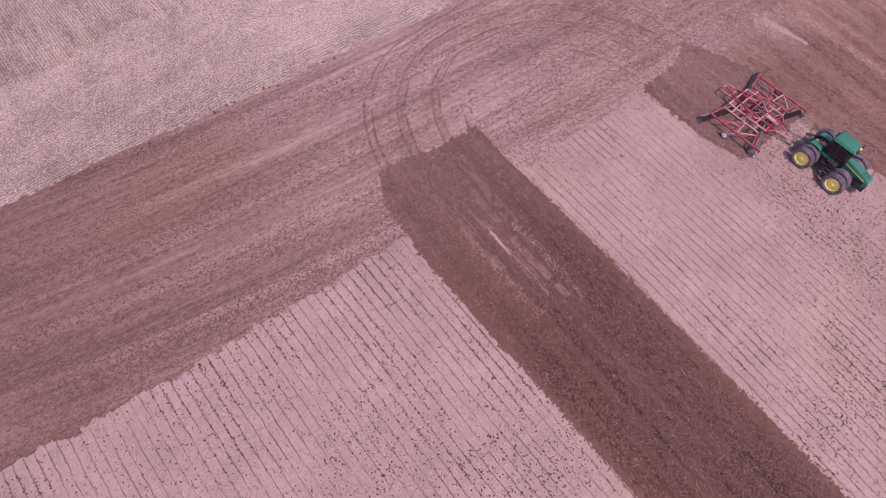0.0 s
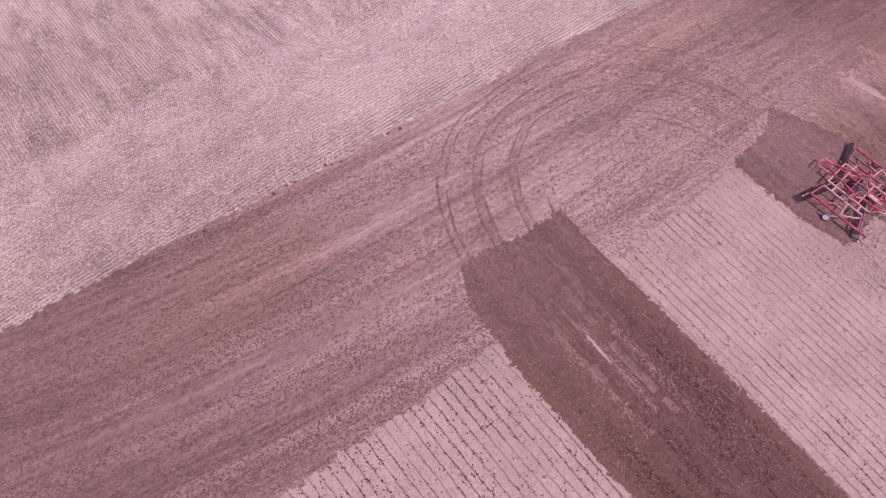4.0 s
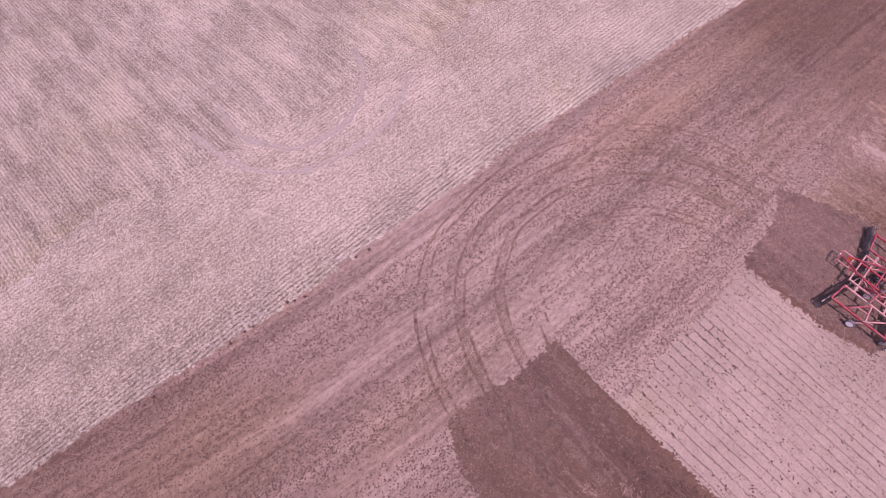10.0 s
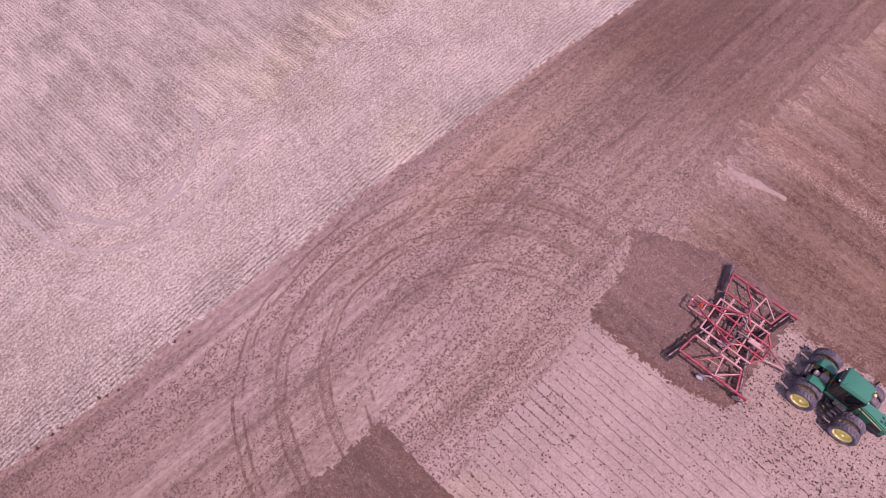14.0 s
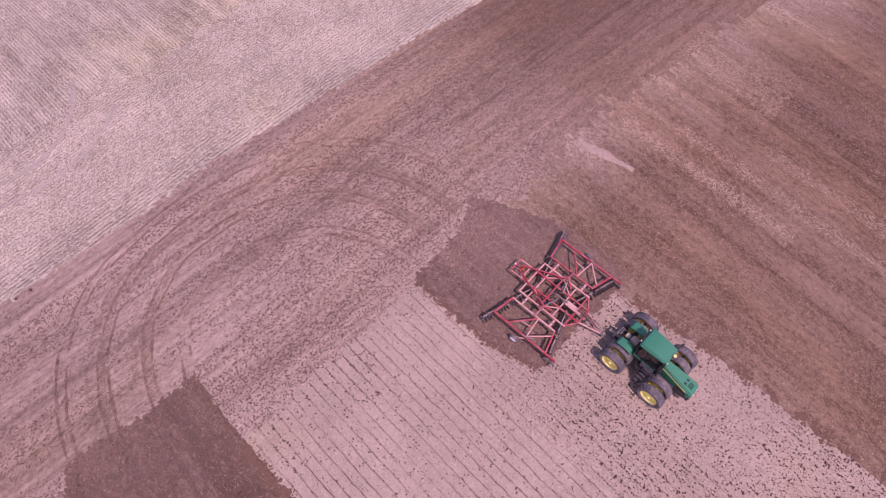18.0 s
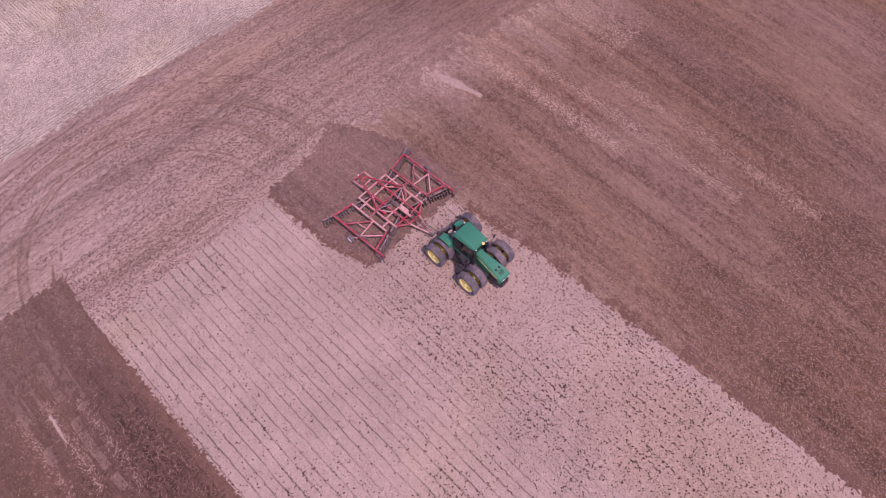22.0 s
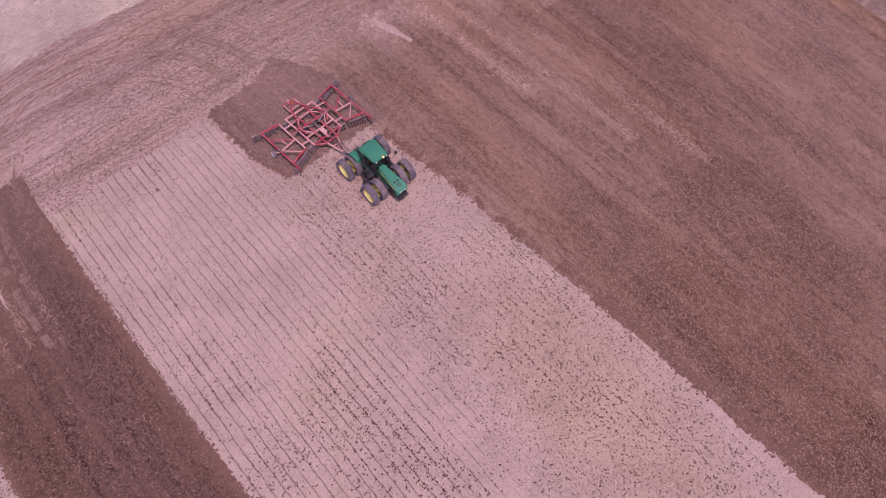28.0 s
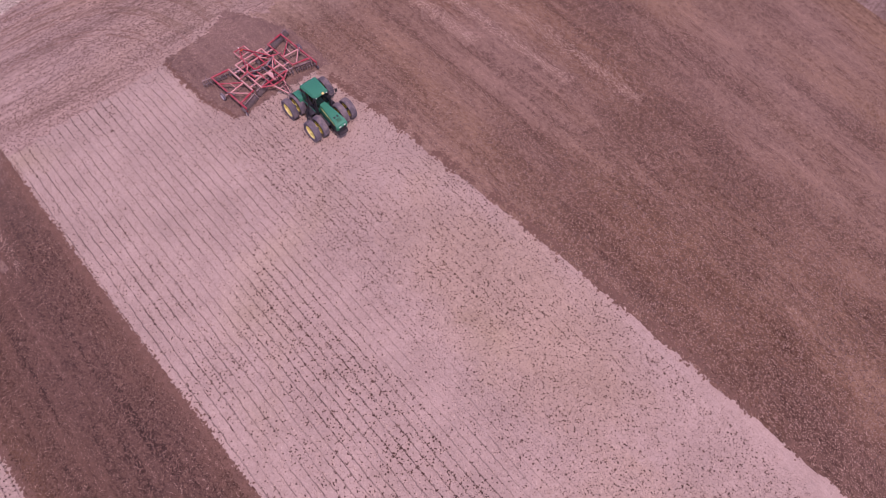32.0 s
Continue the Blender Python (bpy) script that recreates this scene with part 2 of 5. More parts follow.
    h = s.math("SUBTRACT", s.math("ADD", s.math("ADD", mid, mott), s.math("MULTIPLY", grit, 0.5)), s.math("MULTIPLY", rowline, 0.8))
    return s.done(col, 0.92, h, 0.9, 0.12)


HEAD_TONES, EAST_TONES = ((0.175, 0.123, 0.094), (0.495, 0.392, 0.310)), ((0.082, 0.047, 0.032), (0.302, 0.207, 0.149))
# the second tone darkens soil bands and paints in lens corner falloff
WARM, DIM_TONE = (1.0, 0.84, 0.60), (0.66, 0.60, 0.58)
FIELD_PATCHES = [((72.0, 15.0), (3.2, 11.0), WARM, 0.5), ((78.0, 3.0), (4.0, 20.0), (1.0, 0.92, 0.74), 0.4), ((64.5, -36.0), (6.0, 28.0), DIM_TONE, 1.0), ((76.0, -26.0), (8.0, 22.0), DIM_TONE, 0.6), ((86.0, 8.0), (9.0, 16.0), DIM_TONE, 0.65), ((82.0, -10.0), (9.0, 14.0), DIM_TONE, 0.45)]
M_HEAD = soil("headland soil", *HEAD_TONES, "x", 0.50, 0.1, patch=0.25, clods=1.65, drag=0.6, deep=0.19, lines=1.9, merge=HEAD_TONES + EAST_TONES, dim_ends=0.75, lumps=0.35,
              tone_patches=[((80.0, 33.0), (13.0, 8.0), DIM_TONE, 0.7), ((50.0, 36.0), (9.0, 4.0), (1.0, 0.88, 0.76), 0.4), ((4.0, 37.0), (9.0, 5.0), (1.0, 0.93, 0.72), 0.3)])
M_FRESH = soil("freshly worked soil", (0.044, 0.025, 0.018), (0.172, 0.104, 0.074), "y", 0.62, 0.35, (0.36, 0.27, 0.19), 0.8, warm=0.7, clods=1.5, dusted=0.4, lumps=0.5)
# dusty soil, lightened further to paint in the dust haze behind the harrow
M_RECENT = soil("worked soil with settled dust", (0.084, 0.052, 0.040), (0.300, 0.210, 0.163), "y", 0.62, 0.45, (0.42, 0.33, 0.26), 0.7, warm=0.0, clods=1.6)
M_EAST = soil("worked east field soil", *EAST_TONES, "y", 0.50, 0.35, (0.42, 0.32, 0.23), 0.8, 0.4, 0.6, 1.7, merge=HEAD_TONES + EAST_TONES, lumps=0.4, deep=0.18, tone_patches=FIELD_PATCHES)
M_STRIP = stubble("pale bean stubble", (0.30, 0.240, 0.188), (0.470, 0.385, 0.306), (0.090, 0.060, 0.045), 0.76, "y", 0.62, 0.068, 0.6, bend=0.25, fade=(37.0, 52.0), cell=3.6, olive=0.35, gaps=0.05,
                  tone_patches=[((53.0, -21.0), (6.5, 15.0), (1.0, 0.96, 0.80), 0.55), ((47.0, -42.0), (7.0, 10.0), (1.0, 0.96, 0.82), 0.4)])
M_NORTH = stubble("grain stubble", (0.215, 0.190, 0.144), (0.66, 0.608, 0.477), (0.12, 0.090, 0.067), 0.31, "y", 0.80, 0.25, 0.5, bend=0.10, olive=0.45, gaps=-0.05, run_on=1.25, wander=0.26, floor=0.6, swath=0.3, patchy=0.2, spread=(0.83, 1.04),
                  tone_patches=[((52.0, 57.0), (10.0, 6.0), (0.95, 0.95, 0.74), 0.5), ((6.0, 58.0), (9.0, 6.0), (0.90, 0.92, 0.74), 0.6), ((4.0, 68.0), (16.0, 12.0), (0.82, 0.80, 0.77), 0.7)])
M_ENDS = stubble("grain stubble of the end rows", (0.245, 0.216, 0.163), (0.66, 0.604, 0.474), (0.115, 0.084, 0.063), 0.36, "x", 0.75, 0.25, 0.85, bend=0.3, olive=0.45, gaps=-0.05, run_on=1.0, wander=0.34, floor=0.2, rim=True, swath=0.1, patchy=0.2, spread=(0.85, 1.03), rows=0.5, tone_patches=[((2.0, 50.0), (16.0, 9.0), (0.80, 0.79, 0.76), 0.8)])
M_TRACK = soil("pressed soil", (0.130, 0.082, 0.062), (0.405, 0.295, 0.226), "x", 0.15, 0.2, crumbs=0.4)
M_PRESS = soil("pressed fresh soil", (0.098, 0.063, 0.048), (0.325, 0.232, 0.176), "y", 0.2, 0.3, crumbs=0.6)
M_LUG = soil("moist soil in the lug prints", (0.105, 0.072, 0.055), (0.34, 0.255, 0.197), "x", 0.1, 0.1, crumbs=0.5)
M_FAR = soil("far soil", (0.12, 0.08, 0.06), (0.34, 0.26, 0.21), "x", 0.5, 0.3)


def plain(name, color, rough=0.8, vary=0.35, scale=3.0, metal=0.0, dust=0.0, bump=0.0):
    """Paint, metal, rubber or straw with uneven tone, and dust where it is asked for."""
    s = Nodes(name)
    n = s.noise(s.place(1, 1), scale, 4.0, 0.65)
    info = s.add("ObjectInfo")
    v = s.math("ADD", s.math("MULTIPLY", n, 0.8), s.math("MULTIPLY", info.outputs["Random"], 0.2))
    lo = tuple(c * (1 - vary) for c in color)
    hi = tuple(min(1.0, c * (1 + vary)) for c in color)
    col = s.mix(v, lo, hi)
    if dust:
        d = s.step(s.noise(s.place(1, 1), scale * 0.6, 5.0, 0.7), 0.62 - dust * 0.5, 0.95 - dust * 0.4)
        col = s.mix(s.math("MULTIPLY", d, min(0.85, dust * 1.3)), col, (0.52, 0.43, 0.36))
    s.put(s.bsdf.inputs["Metallic"], metal)
    r = s.math("ADD", s.math("MULTIPLY", n, 0.25), rough - 0.12)
    m = s.done(col, r, n if bump else None, bump or 0.1, 0.02)
    s.bsdf.inputs["Specular IOR Level"].default_value = 0.5 if rough < 0.6 else 0.2
    return m


M_STRAW = plain("straw", (0.55, 0.46, 0.34), 0.9, 0.35, 2.0)
M_HUSK = plain("bleached husk", (0.66, 0.61, 0.50), 0.9, 0.35, 2.0)
M_CHAFF = plain("weathered straw", (0.42, 0.322, 0.24), 0.9, 0.45, 2.0)
M_FROND = plain("withered frond", (0.30, 0.215, 0.155), 0.9, 0.5, 2.0)
M_DULL = plain("dull straw", (0.40, 0.30, 0.22), 0.9, 0.5, 2.0)
M_WEED = plain("dark withered weed", (0.088, 0.055, 0.040), 0.9, 0.5, 1.5)
M_FLECK = plain("brown chaff", (0.165, 0.118, 0.092), 0.9, 0.45, 1.5)
M_STUB = plain("brown stub", (0.155, 0.118, 0.09), 0.9, 0.45, 1.5)
M_PALE_CLOD = plain("dry clod", (0.26, 0.192, 0.146), 0.95, 0.35, 2.0, bump=0.4)
M_MID_CLOD = plain("brown clod", (0.225, 0.153, 0.110), 0.95, 0.45, 2.0, bump=0.4)
# dark colour of these crumbs stands for shadowed gaps in the soil
M_SHADE_CRUMB = plain("moist crumb", (0.128, 0.086, 0.066), 0.95, 0.45, 2.0)
M_LIGHTER_CLOD = plain("dusty clod", (0.175, 0.120, 0.094), 0.95, 0.45, 2.0, bump=0.4)
M_CLOD = plain("clod", (0.145, 0.090, 0.064), 0.95, 0.45, 2.0, bump=0.4)


# ---- the lie of the land ----
QUAD = (0.009, 2.096, 0.040, -2.643, 1.287, -3.444)


def hill(x, y):
    """Height of the smooth land."""
    u = (np.clip(x, -45.0, 115.0) - 40) / 50
    v = (np.clip(y, -60.0, 106.0) - 20) / 50
    a, b, c, d, e, f = QUAD
    return a + b * u + c * v + d * u * u + e * u * v + f * v * v


def hashed(i, j, seed):
    h = (i.astype(np.int64) * 374761393 + j.astype(np.int64) * 668265263 + seed * 1274126177) & 0xFFFFFFFF
    h = ((h ^ (h >> 13)) * 1103515245) & 0xFFFFFFFF
    h = ((h ^ (h >> 16)) * 2246822519) & 0xFFFFFFFF
    return ((h ^ (h >> 15)) & 0xFFFF) / 65535.0


def rough_noise(x, y, seed=0):
    """Smooth lattice noise from 0 to 1, one lattice step to the unit."""
    i, j = np.floor(x), np.floor(y)
    fx, fy = x - i, y - j
    fx, fy = fx * fx * (3 - 2 * fx), fy * fy * (3 - 2 * fy)
    a, b = hashed(i, j, seed), hashed(i + 1, j, seed)
    c, d = hashed(i, j + 1, seed), hashed(i + 1, j + 1, seed)
    return (a * (1 - fx) + b * fx) * (1 - fy) + (c * (1 - fx) + d * fx) * fy


NORTH_EDGE = [(-60, 49.5), (-10, 46.3), (2, 44.8), (15, 43.2), (25, 42.4), (40, 41.8), (53, 40.6), (62, 40.0), (78, 38.7), (115, 37.5)]
TOP_EDGE = [(-60, 27.0), (-16, 23.8), (-4, 22.2), (10, 21.5), (20, 20.9), (30, 20.5), (40, 20.3), (46, 20.6), (54.5, 19.8), (60, 19.8)]
EAST_EDGE = [(54.5, 19.7), (55.5, 11.0), (57.0, 2.5), (57.9, -7.2), (59.0, -19.0), (60.0, -31.0), (61.5, -46.0), (62.0, -60.0)]
ENDS_EDGE = [(-60, 62.0), (-5, 61.5), (12, 60.8), (20, 60.0), (30, 58.0), (40, 57.2), (55, 55.5), (80, 54.5), (115, 53.0)]
FRESH_W = [(18.9, 27.9), (17.4, 25.3), (16.8, 20.0), (16.9, 10.0), (17.2, 0.0), (17.5, -8.0), (18.0, -60.0)]
FRESH_E = [(29.1, 26.5), (28.7, 20.8), (28.8, 12.0), (28.9, 4.0), (29.2, -7.0), (29.4, -14.0), (30.0, -60.0)]
PASS_W = [(45.6, 21.0), (45.9, 13.3), (47.2, 9.0), (47.4, 6.5), (47.9, -1.0)]


def line(pts, v):
    p = np.array(pts)
    return np.interp(v, p[:, 0], p[:, 1])


def line_y(pts, y):
    p = np.array(sorted((b, a) for a, b in pts))
    return np.interp(y, p[:, 0], p[:, 1])


# regions: 0 headland, 1 fresh first pass, 2 east field, 3 pale strip, 4 north rows, 5 north end rows, 6 west strip, 7 fresh second pass
def region(x, y):
    tooth = (rough_noise(x / 0.38, y / 2.5, 5) - 0.5) * 0.55 + (rough_noise(x / 1.6, y / 1.6, 6) - 0.5) * 0.5
    side = (rough_noise(x / 3.0, y / 0.35, 7) - 0.5) * 0.22 + (rough_noise(x / 2.0, y / 2.4, 8) - 0.5) * 0.24
    r = np.zeros(x.shape, int)
    top = line(TOP_EDGE, x) + tooth
    east = line_y(EAST_EDGE, y) + side
    r = np.where((y < top) & (x < east), 3, r)
    r = np.where((x >= east) & (y < 19.0), 2, r)
    r = np.where((x > east) & (y < line(EAST_TOP, x) + 2.5 * (rough_noise(x / 3.5, y / 6.0, 9) - 0.5) + 3.0 * (rough_noise(x / 0.5, y / 1.5, 10) - 0.5)), 2, r)
    west, east1 = line_y(FRESH_W, y) + side, line_y(FRESH_E, y) + side
    r = np.where((y < top) & (x < west), 6, r)
    r = np.where((x > west) & (x < east1) & (y < FRESH_TOP - 0.13 * (x - 19) + tooth), 1, r)
    w2, e2 = line_y(PASS_W, y) + side, line_y(PASS_E, y) + side
    slant = PASS_TOP + np.interp(x, [46.0, 51.0, 54.3, 58.0], [-1.9, -1.5, 0.4, -7.4]) + tooth
    r = np.where((x > w2) & (x < e2) & (y < slant) & (y > PASS_END + tooth), 7, r)
    r = np.where(y > line(NORTH_EDGE, x) + tooth * 0.8 + 0.4 * side, 5, r)
    r = np.where(y > line(ENDS_EDGE, x) + 1.6 * tooth + 4.0 * (rough_noise(x / 5.0, y / 5.0, 16) - 0.5), 4, r)
    return r


EAST_TOP = [(50, 19.8), (54.5, 19.7), (65, 20.6), (75, 21.0), (85, 19.0), (100, 16.0), (115, 13.0)]
PASS_E = [(56.6, 24.0), (56.6, 19.0), (57.6, 16.0), (58.0, 12.0), (57.4, 8.0)]
FRESH_TOP, PASS_TOP, PASS_END = 27.9, 22.9, 9.3


def smooth_path(pts, step=0.16):
    p = [Vector(q) for q in pts]
    p = [2 * p[0] - p[1]] + p + [2 * p[-1] - p[-2]]
    out = []
    for i in range(1, len(p) - 2):
        n = max(2, int((p[i + 1] - p[i]).length / step))
        for k in range(n):
            t = k / n
            a, b, c, d = p[i - 1], p[i], p[i + 1], p[i + 2]
            out.append(0.5 * (2 * b + (c - a) * t + (2 * a - 5 * b + 4 * c - d) * t * t + (3 * b - a - 3 * c + d) * t ** 3))
    return out


# lines of the wheels on the way round the headland: half the width that they press
RUN_A = [(19.5, 16.0), (19.1, 23.3), (19.8, 28.5), (21.0, 32.2), (22.85, 35.2), (25.3, 37.5), (28.5, 39.3), (33.0, 40.2), (39.0, 40.2), (45.0, 38.7), (49.2, 36.2), (52.3, 32.8), (54.2, 28.6), (55.1, 23.2)]
RUN_B = [(22.1, 10.0), (22.2, 18.0), (22.2, 23.8), (22.6, 27.4), (23.6, 30.4), (25.1, 33.2), (27.3, 35.4), (29.8, 36.9), (32.5, 37.8), (36.0, 38.1), (40.0, 37.8), (44.2, 36.2), (47.6, 34.0), (49.9, 31.4), (51.4, 28.3), (52.3, 24.3), (52.4, 22.6)]
RUN_C = [(24.8, 9.0), (24.9, 18.0), (25.5, 24.5), (26.0, 27.2), (27.0, 29.9), (28.5, 32.2), (30.5, 34.0), (33.2, 35.4), (36.6, 35.8), (40.7, 35.1), (44.2, 33.2), (46.8, 30.6), (48.4, 27.6), (49.1, 24.6), (49.3, 21.6)]
RUN_D = [(26.8, 12.0), (27.2, 20.5), (28.0, 24.6), (29.0, 27.4), (30.3, 29.8), (32.2, 31.6), (34.6, 32.5), (37.5, 32.6), (41.0, 31.1), (44.0, 28.7), (45.8, 25.5), (46.6, 22.0)]
PRESSED = [(RUN_A, 0.5), (RUN_B, 0.55), (RUN_C, 0.55), (RUN_D, 0.5)]
PRESS_PTS = [(np.array([tuple(q) for q in smooth_path(t, 0.3)]), w) for t, w in PRESSED]


def pressed(x, y):
    """1 on open land, towards 0.2 where wheels have pressed it flat."""
    f = np.ones(x.shape)
    inside = (x > 17) & (x < 57) & (y > 6) & (y < 42)
    px, py = x[inside], y[inside]
    best = np.ones(px.shape)
    for pts, w in PRESS_PTS:
        for k in range(0, len(px), 4000):
            d = np.hypot(px[k:k + 4000, None] - pts[None, :, 0], py[k:k + 4000, None] - pts[None, :, 1]).min(1)
            best[k:k + 4000] = np.minimum(best[k:k + 4000], np.clip((d - w) / 0.3, 0.2, 1.0))
    f[inside] = best
    return f


def headway(x):
    """How far the lines along which the headland was worked bow from the x axis."""
    return 0.03 * x - 2.83 * np.maximum(0.0, (50.0 - x) / 50.0) ** 3


def relief(x, y, r):
    """Clods, furrows and rows on the smooth land."""
    n1 = rough_noise(x / 0.42, y / 0.42, 11) - 0.5
    n2 = rough_noise(x / 1.7, y / 1.7, 12) - 0.5
    fx = rough_noise(x / 30.0, (y + headway(x)) / 0.55, 13) - 0.5
    fy = rough_noise(x / 0.55, y / 26.0, 14) - 0.5
    row = np.cos(2 * math.pi * x / 0.76)
    z = np.select(
        [r == 0, r == 1, r == 2, r == 3, r == 6, r == 4, r == 5, r == 7],
        [0.085 * n1 + 0.055 * fx + 0.03 * n2, 0.12 * n1 + 0.06 * fy - 0.05, 0.09 * n1 + 0.06 * fy, 0.03 * n1 + 0.018 * row, 0.03 * n1 + 0.018 * row,
         0.05 * n1, 0.06 * n1, 0.13 * n1 + 0.07 * fy - 0.05])
    ditch = (y - line(NORTH_EDGE, x) + 0.55) / 0.45
    z = z - 0.16 * np.exp(-ditch * ditch) * (r == 0) * (x > 6)
    return z * pressed(x, y)


def land(x, y):
    x, y = np.asarray(x, float), np.asarray(y, float)
    return hill(x, y) + relief(x, y, region(x, y))


def mesh_of(name, verts, faces, material, smooth=False):
    """A mesh from arrays: verts (n, 3), faces (m, k)."""
    me = bpy.data.meshes.new(name)
    verts, faces = np.asarray(verts, np.float32), np.asarray(faces, np.int32)
    m, k = faces.shape
    me.vertices.add(len(verts))
    me.vertices.foreach_set("co", verts.ravel())
    me.loops.add(m * k)
    me.loops.foreach_set("vertex_index", faces.ravel())
    me.polygons.add(m)
    me.polygons.foreach_set("loop_start", np.arange(0, m * k, k, dtype=np.int32))
    me.update(calc_edges=True)
    if smooth:
        me.polygons.foreach_set("use_smooth", np.ones(m, bool))
    me.materials.append(material)
    return new(name, me)


X0, X1, Y0, Y1, CELL = -42.0, 112.0, -58.0, 104.0, 0.22


def build_land():
    xs, ys = np.arange(X0, X1 + CELL, CELL), np.arange(Y0, Y1 + CELL, CELL)
    gx, gy = np.meshgrid(xs, ys, indexing="ij")
    jx = gx + (hashed(np.round(gx / CELL), np.round(gy / CELL), 3) - 0.5) * CELL * 0.55
    jy = gy + (hashed(np.round(gx / CELL), np.round(gy / CELL), 4) - 0.5) * CELL * 0.55
    jx[[0, -1]], jy[:, [0, -1]] = gx[[0, -1]], gy[:, [0, -1]]
    vert_r = region(jx, jy)
    z = hill(jx, jy) + relief(jx, jy, vert_r)
    z[[0, -1]], z[:, [0, -1]] = hill(gx[[0, -1]], gy[[0, -1]]), hill(gx[:, [0, -1]], gy[:, [0, -1]])
    nx, ny = gx.shape
    ids = np.arange(nx * ny).reshape(nx, ny)
    quads = np.stack([ids[:-1, :-1], ids[1:, :-1], ids[1:, 1:], ids[:-1, 1:]], -1).reshape(-1, 4)
    cx = ((jx[:-1, :-1] + jx[1:, 1:]) / 2).ravel()
    cy = ((jy[:-1, :-1] + jy[1:, 1:]) / 2).ravel()
    cell_r = region(cx, cy)
    co = np.stack([jx.ravel(), jy.ravel(), z.ravel()], -1)
    kinds = [
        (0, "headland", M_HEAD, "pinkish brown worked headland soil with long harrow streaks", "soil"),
        (1, "tilled_strip_west", M_FRESH, "dark freshly disced soil strip beside pale stubble", "soil"),
        (2, "tilled_field_east", M_EAST, "brown disced soil of a wide worked field with straw bits", "soil"),
        (3, "stubble_strip", M_STRIP, "pale unworked bean stubble strip with dark row lines", "stubble"),
        (6, "stubble_field_west", M_STRIP, "pale unworked bean stubble beyond the dark worked strip", "stubble"),
        (4, "stubble_field_north", M_NORTH, "pale grain stubble field in straight dashed rows", "stubble"),
        (5, "stubble_end_rows", M_ENDS, "pale grain stubble end rows along the worked headland", "stubble"),
        (7, "tilled_strip_east", M_RECENT, "dark freshly disced soil behind the red harrow", "soil"),
    ]
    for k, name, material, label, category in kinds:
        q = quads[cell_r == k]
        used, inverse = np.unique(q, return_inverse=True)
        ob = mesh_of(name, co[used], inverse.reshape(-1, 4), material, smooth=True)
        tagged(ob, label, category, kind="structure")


build_land()

# the land beyond, one sheet to the horizon with the worked fields let into it
def build_far():
    rim = [(X0, Y0), (X1, Y0), (X1, Y1), (X0, Y1)]
    ring = []
    n = 24
    for k in range(4):
        a, b = rim[k], rim[(k + 1) % 4]
        ring += [(a[0] + (b[0] - a[0]) * i / n, a[1] + (b[1] - a[1]) * i / n) for i in range(n)]
    verts, faces = [], []
    cx, cy = (X0 + X1) / 2, (Y0 + Y1) / 2
    for s in (1.0, 1.6, 4.0, 12.0, 40.0):
        for x, y in ring:
            zz = float(hill(np.array(x), np.array(y)))
            verts.append((cx + (x - cx) * s, cy + (y - cy) * s, zz - (s - 1) * 0.2))
    m = len(ring)
    for r in range(4):
        for i in range(m):
            j = (i + 1) % m
            faces.append((r * m + i, (r + 1) * m + i, (r + 1) * m + j, r * m + j))
    tagged(mesh_of("ground", verts, faces, M_FAR, True), "brown farmland reaching to the horizon", "ground", kind="structure")


build_far()


# ---- loose bits on the land ----
def scatter(name, shape, pts, size, material, label, category, tall=1.0, sink=0.0, tilt=0.5, seed=1, stretch=1.0):
    """Many small copies of one shape in one mesh, laid on the land at pts (n, 2)."""
    rng = np.random.default_rng(seed)
    bv, bf = np.array(shape[0], float), np.array(shape[1], int)
    n, k = len(pts), len(bv)
    a = rng.uniform(0, 2 * math.pi, n)
    s = rng.uniform(size[0], size[1], n)
    v = bv[None] * s[:, None, None] * np.array([stretch, 1.0, tall])
    v = v * (1 + rng.uniform(-0.25, 0.25, (n, k, 1)))
    t = rng.uniform(-tilt, tilt, n)
    vx = v[..., 0] * np.cos(t)[:, None] - v[..., 2] * np.sin(t)[:, None]
    vz = v[..., 0] * np.sin(t)[:, None] + v[..., 2] * np.cos(t)[:, None]
    x = vx * np.cos(a)[:, None] - v[..., 1] * np.sin(a)[:, None] + pts[:, :1]
    y = vx * np.sin(a)[:, None] + v[..., 1] * np.cos(a)[:, None] + pts[:, 1:]
    z = vz + land(pts[:, 0], pts[:, 1])[:, None] - sink
    co = np.stack([x, y, z], -1).reshape(-1, 3)
    faces = (bf[None] + (np.arange(n) * k)[:, None, None]).reshape(-1, bf.shape[1])
    return tagged(mesh_of(name, co, faces, material), label, category, kind="stuff")


CLOD = ([(1, 0, -0.2), (0, 1, -0.2), (-1, 0.1, -0.2), (0, -1, -0.2), (0.1, 0.1, 0.8)], [(0, 1, 4), (1, 2, 4), (2, 3, 4), (3, 0, 4)])
STUB = ([(0.7, 0, -0.1), (-0.35, 0.6, -0.1), (-0.35, -0.6, -0.1), (0.1, 0.1, 1.2)], [(0, 1, 3), (1, 2, 3), (2, 0, 3)])
CHIP = ([(-1, -0.22, 0), (1, -0.2, 0.05), (0.9, 0.22, 0), (-0.9, 0.2, 0.06), (0, 0, 0.28)], [(0, 1, 4), (1, 2, 4), (2, 3, 4), (3, 0, 4)])


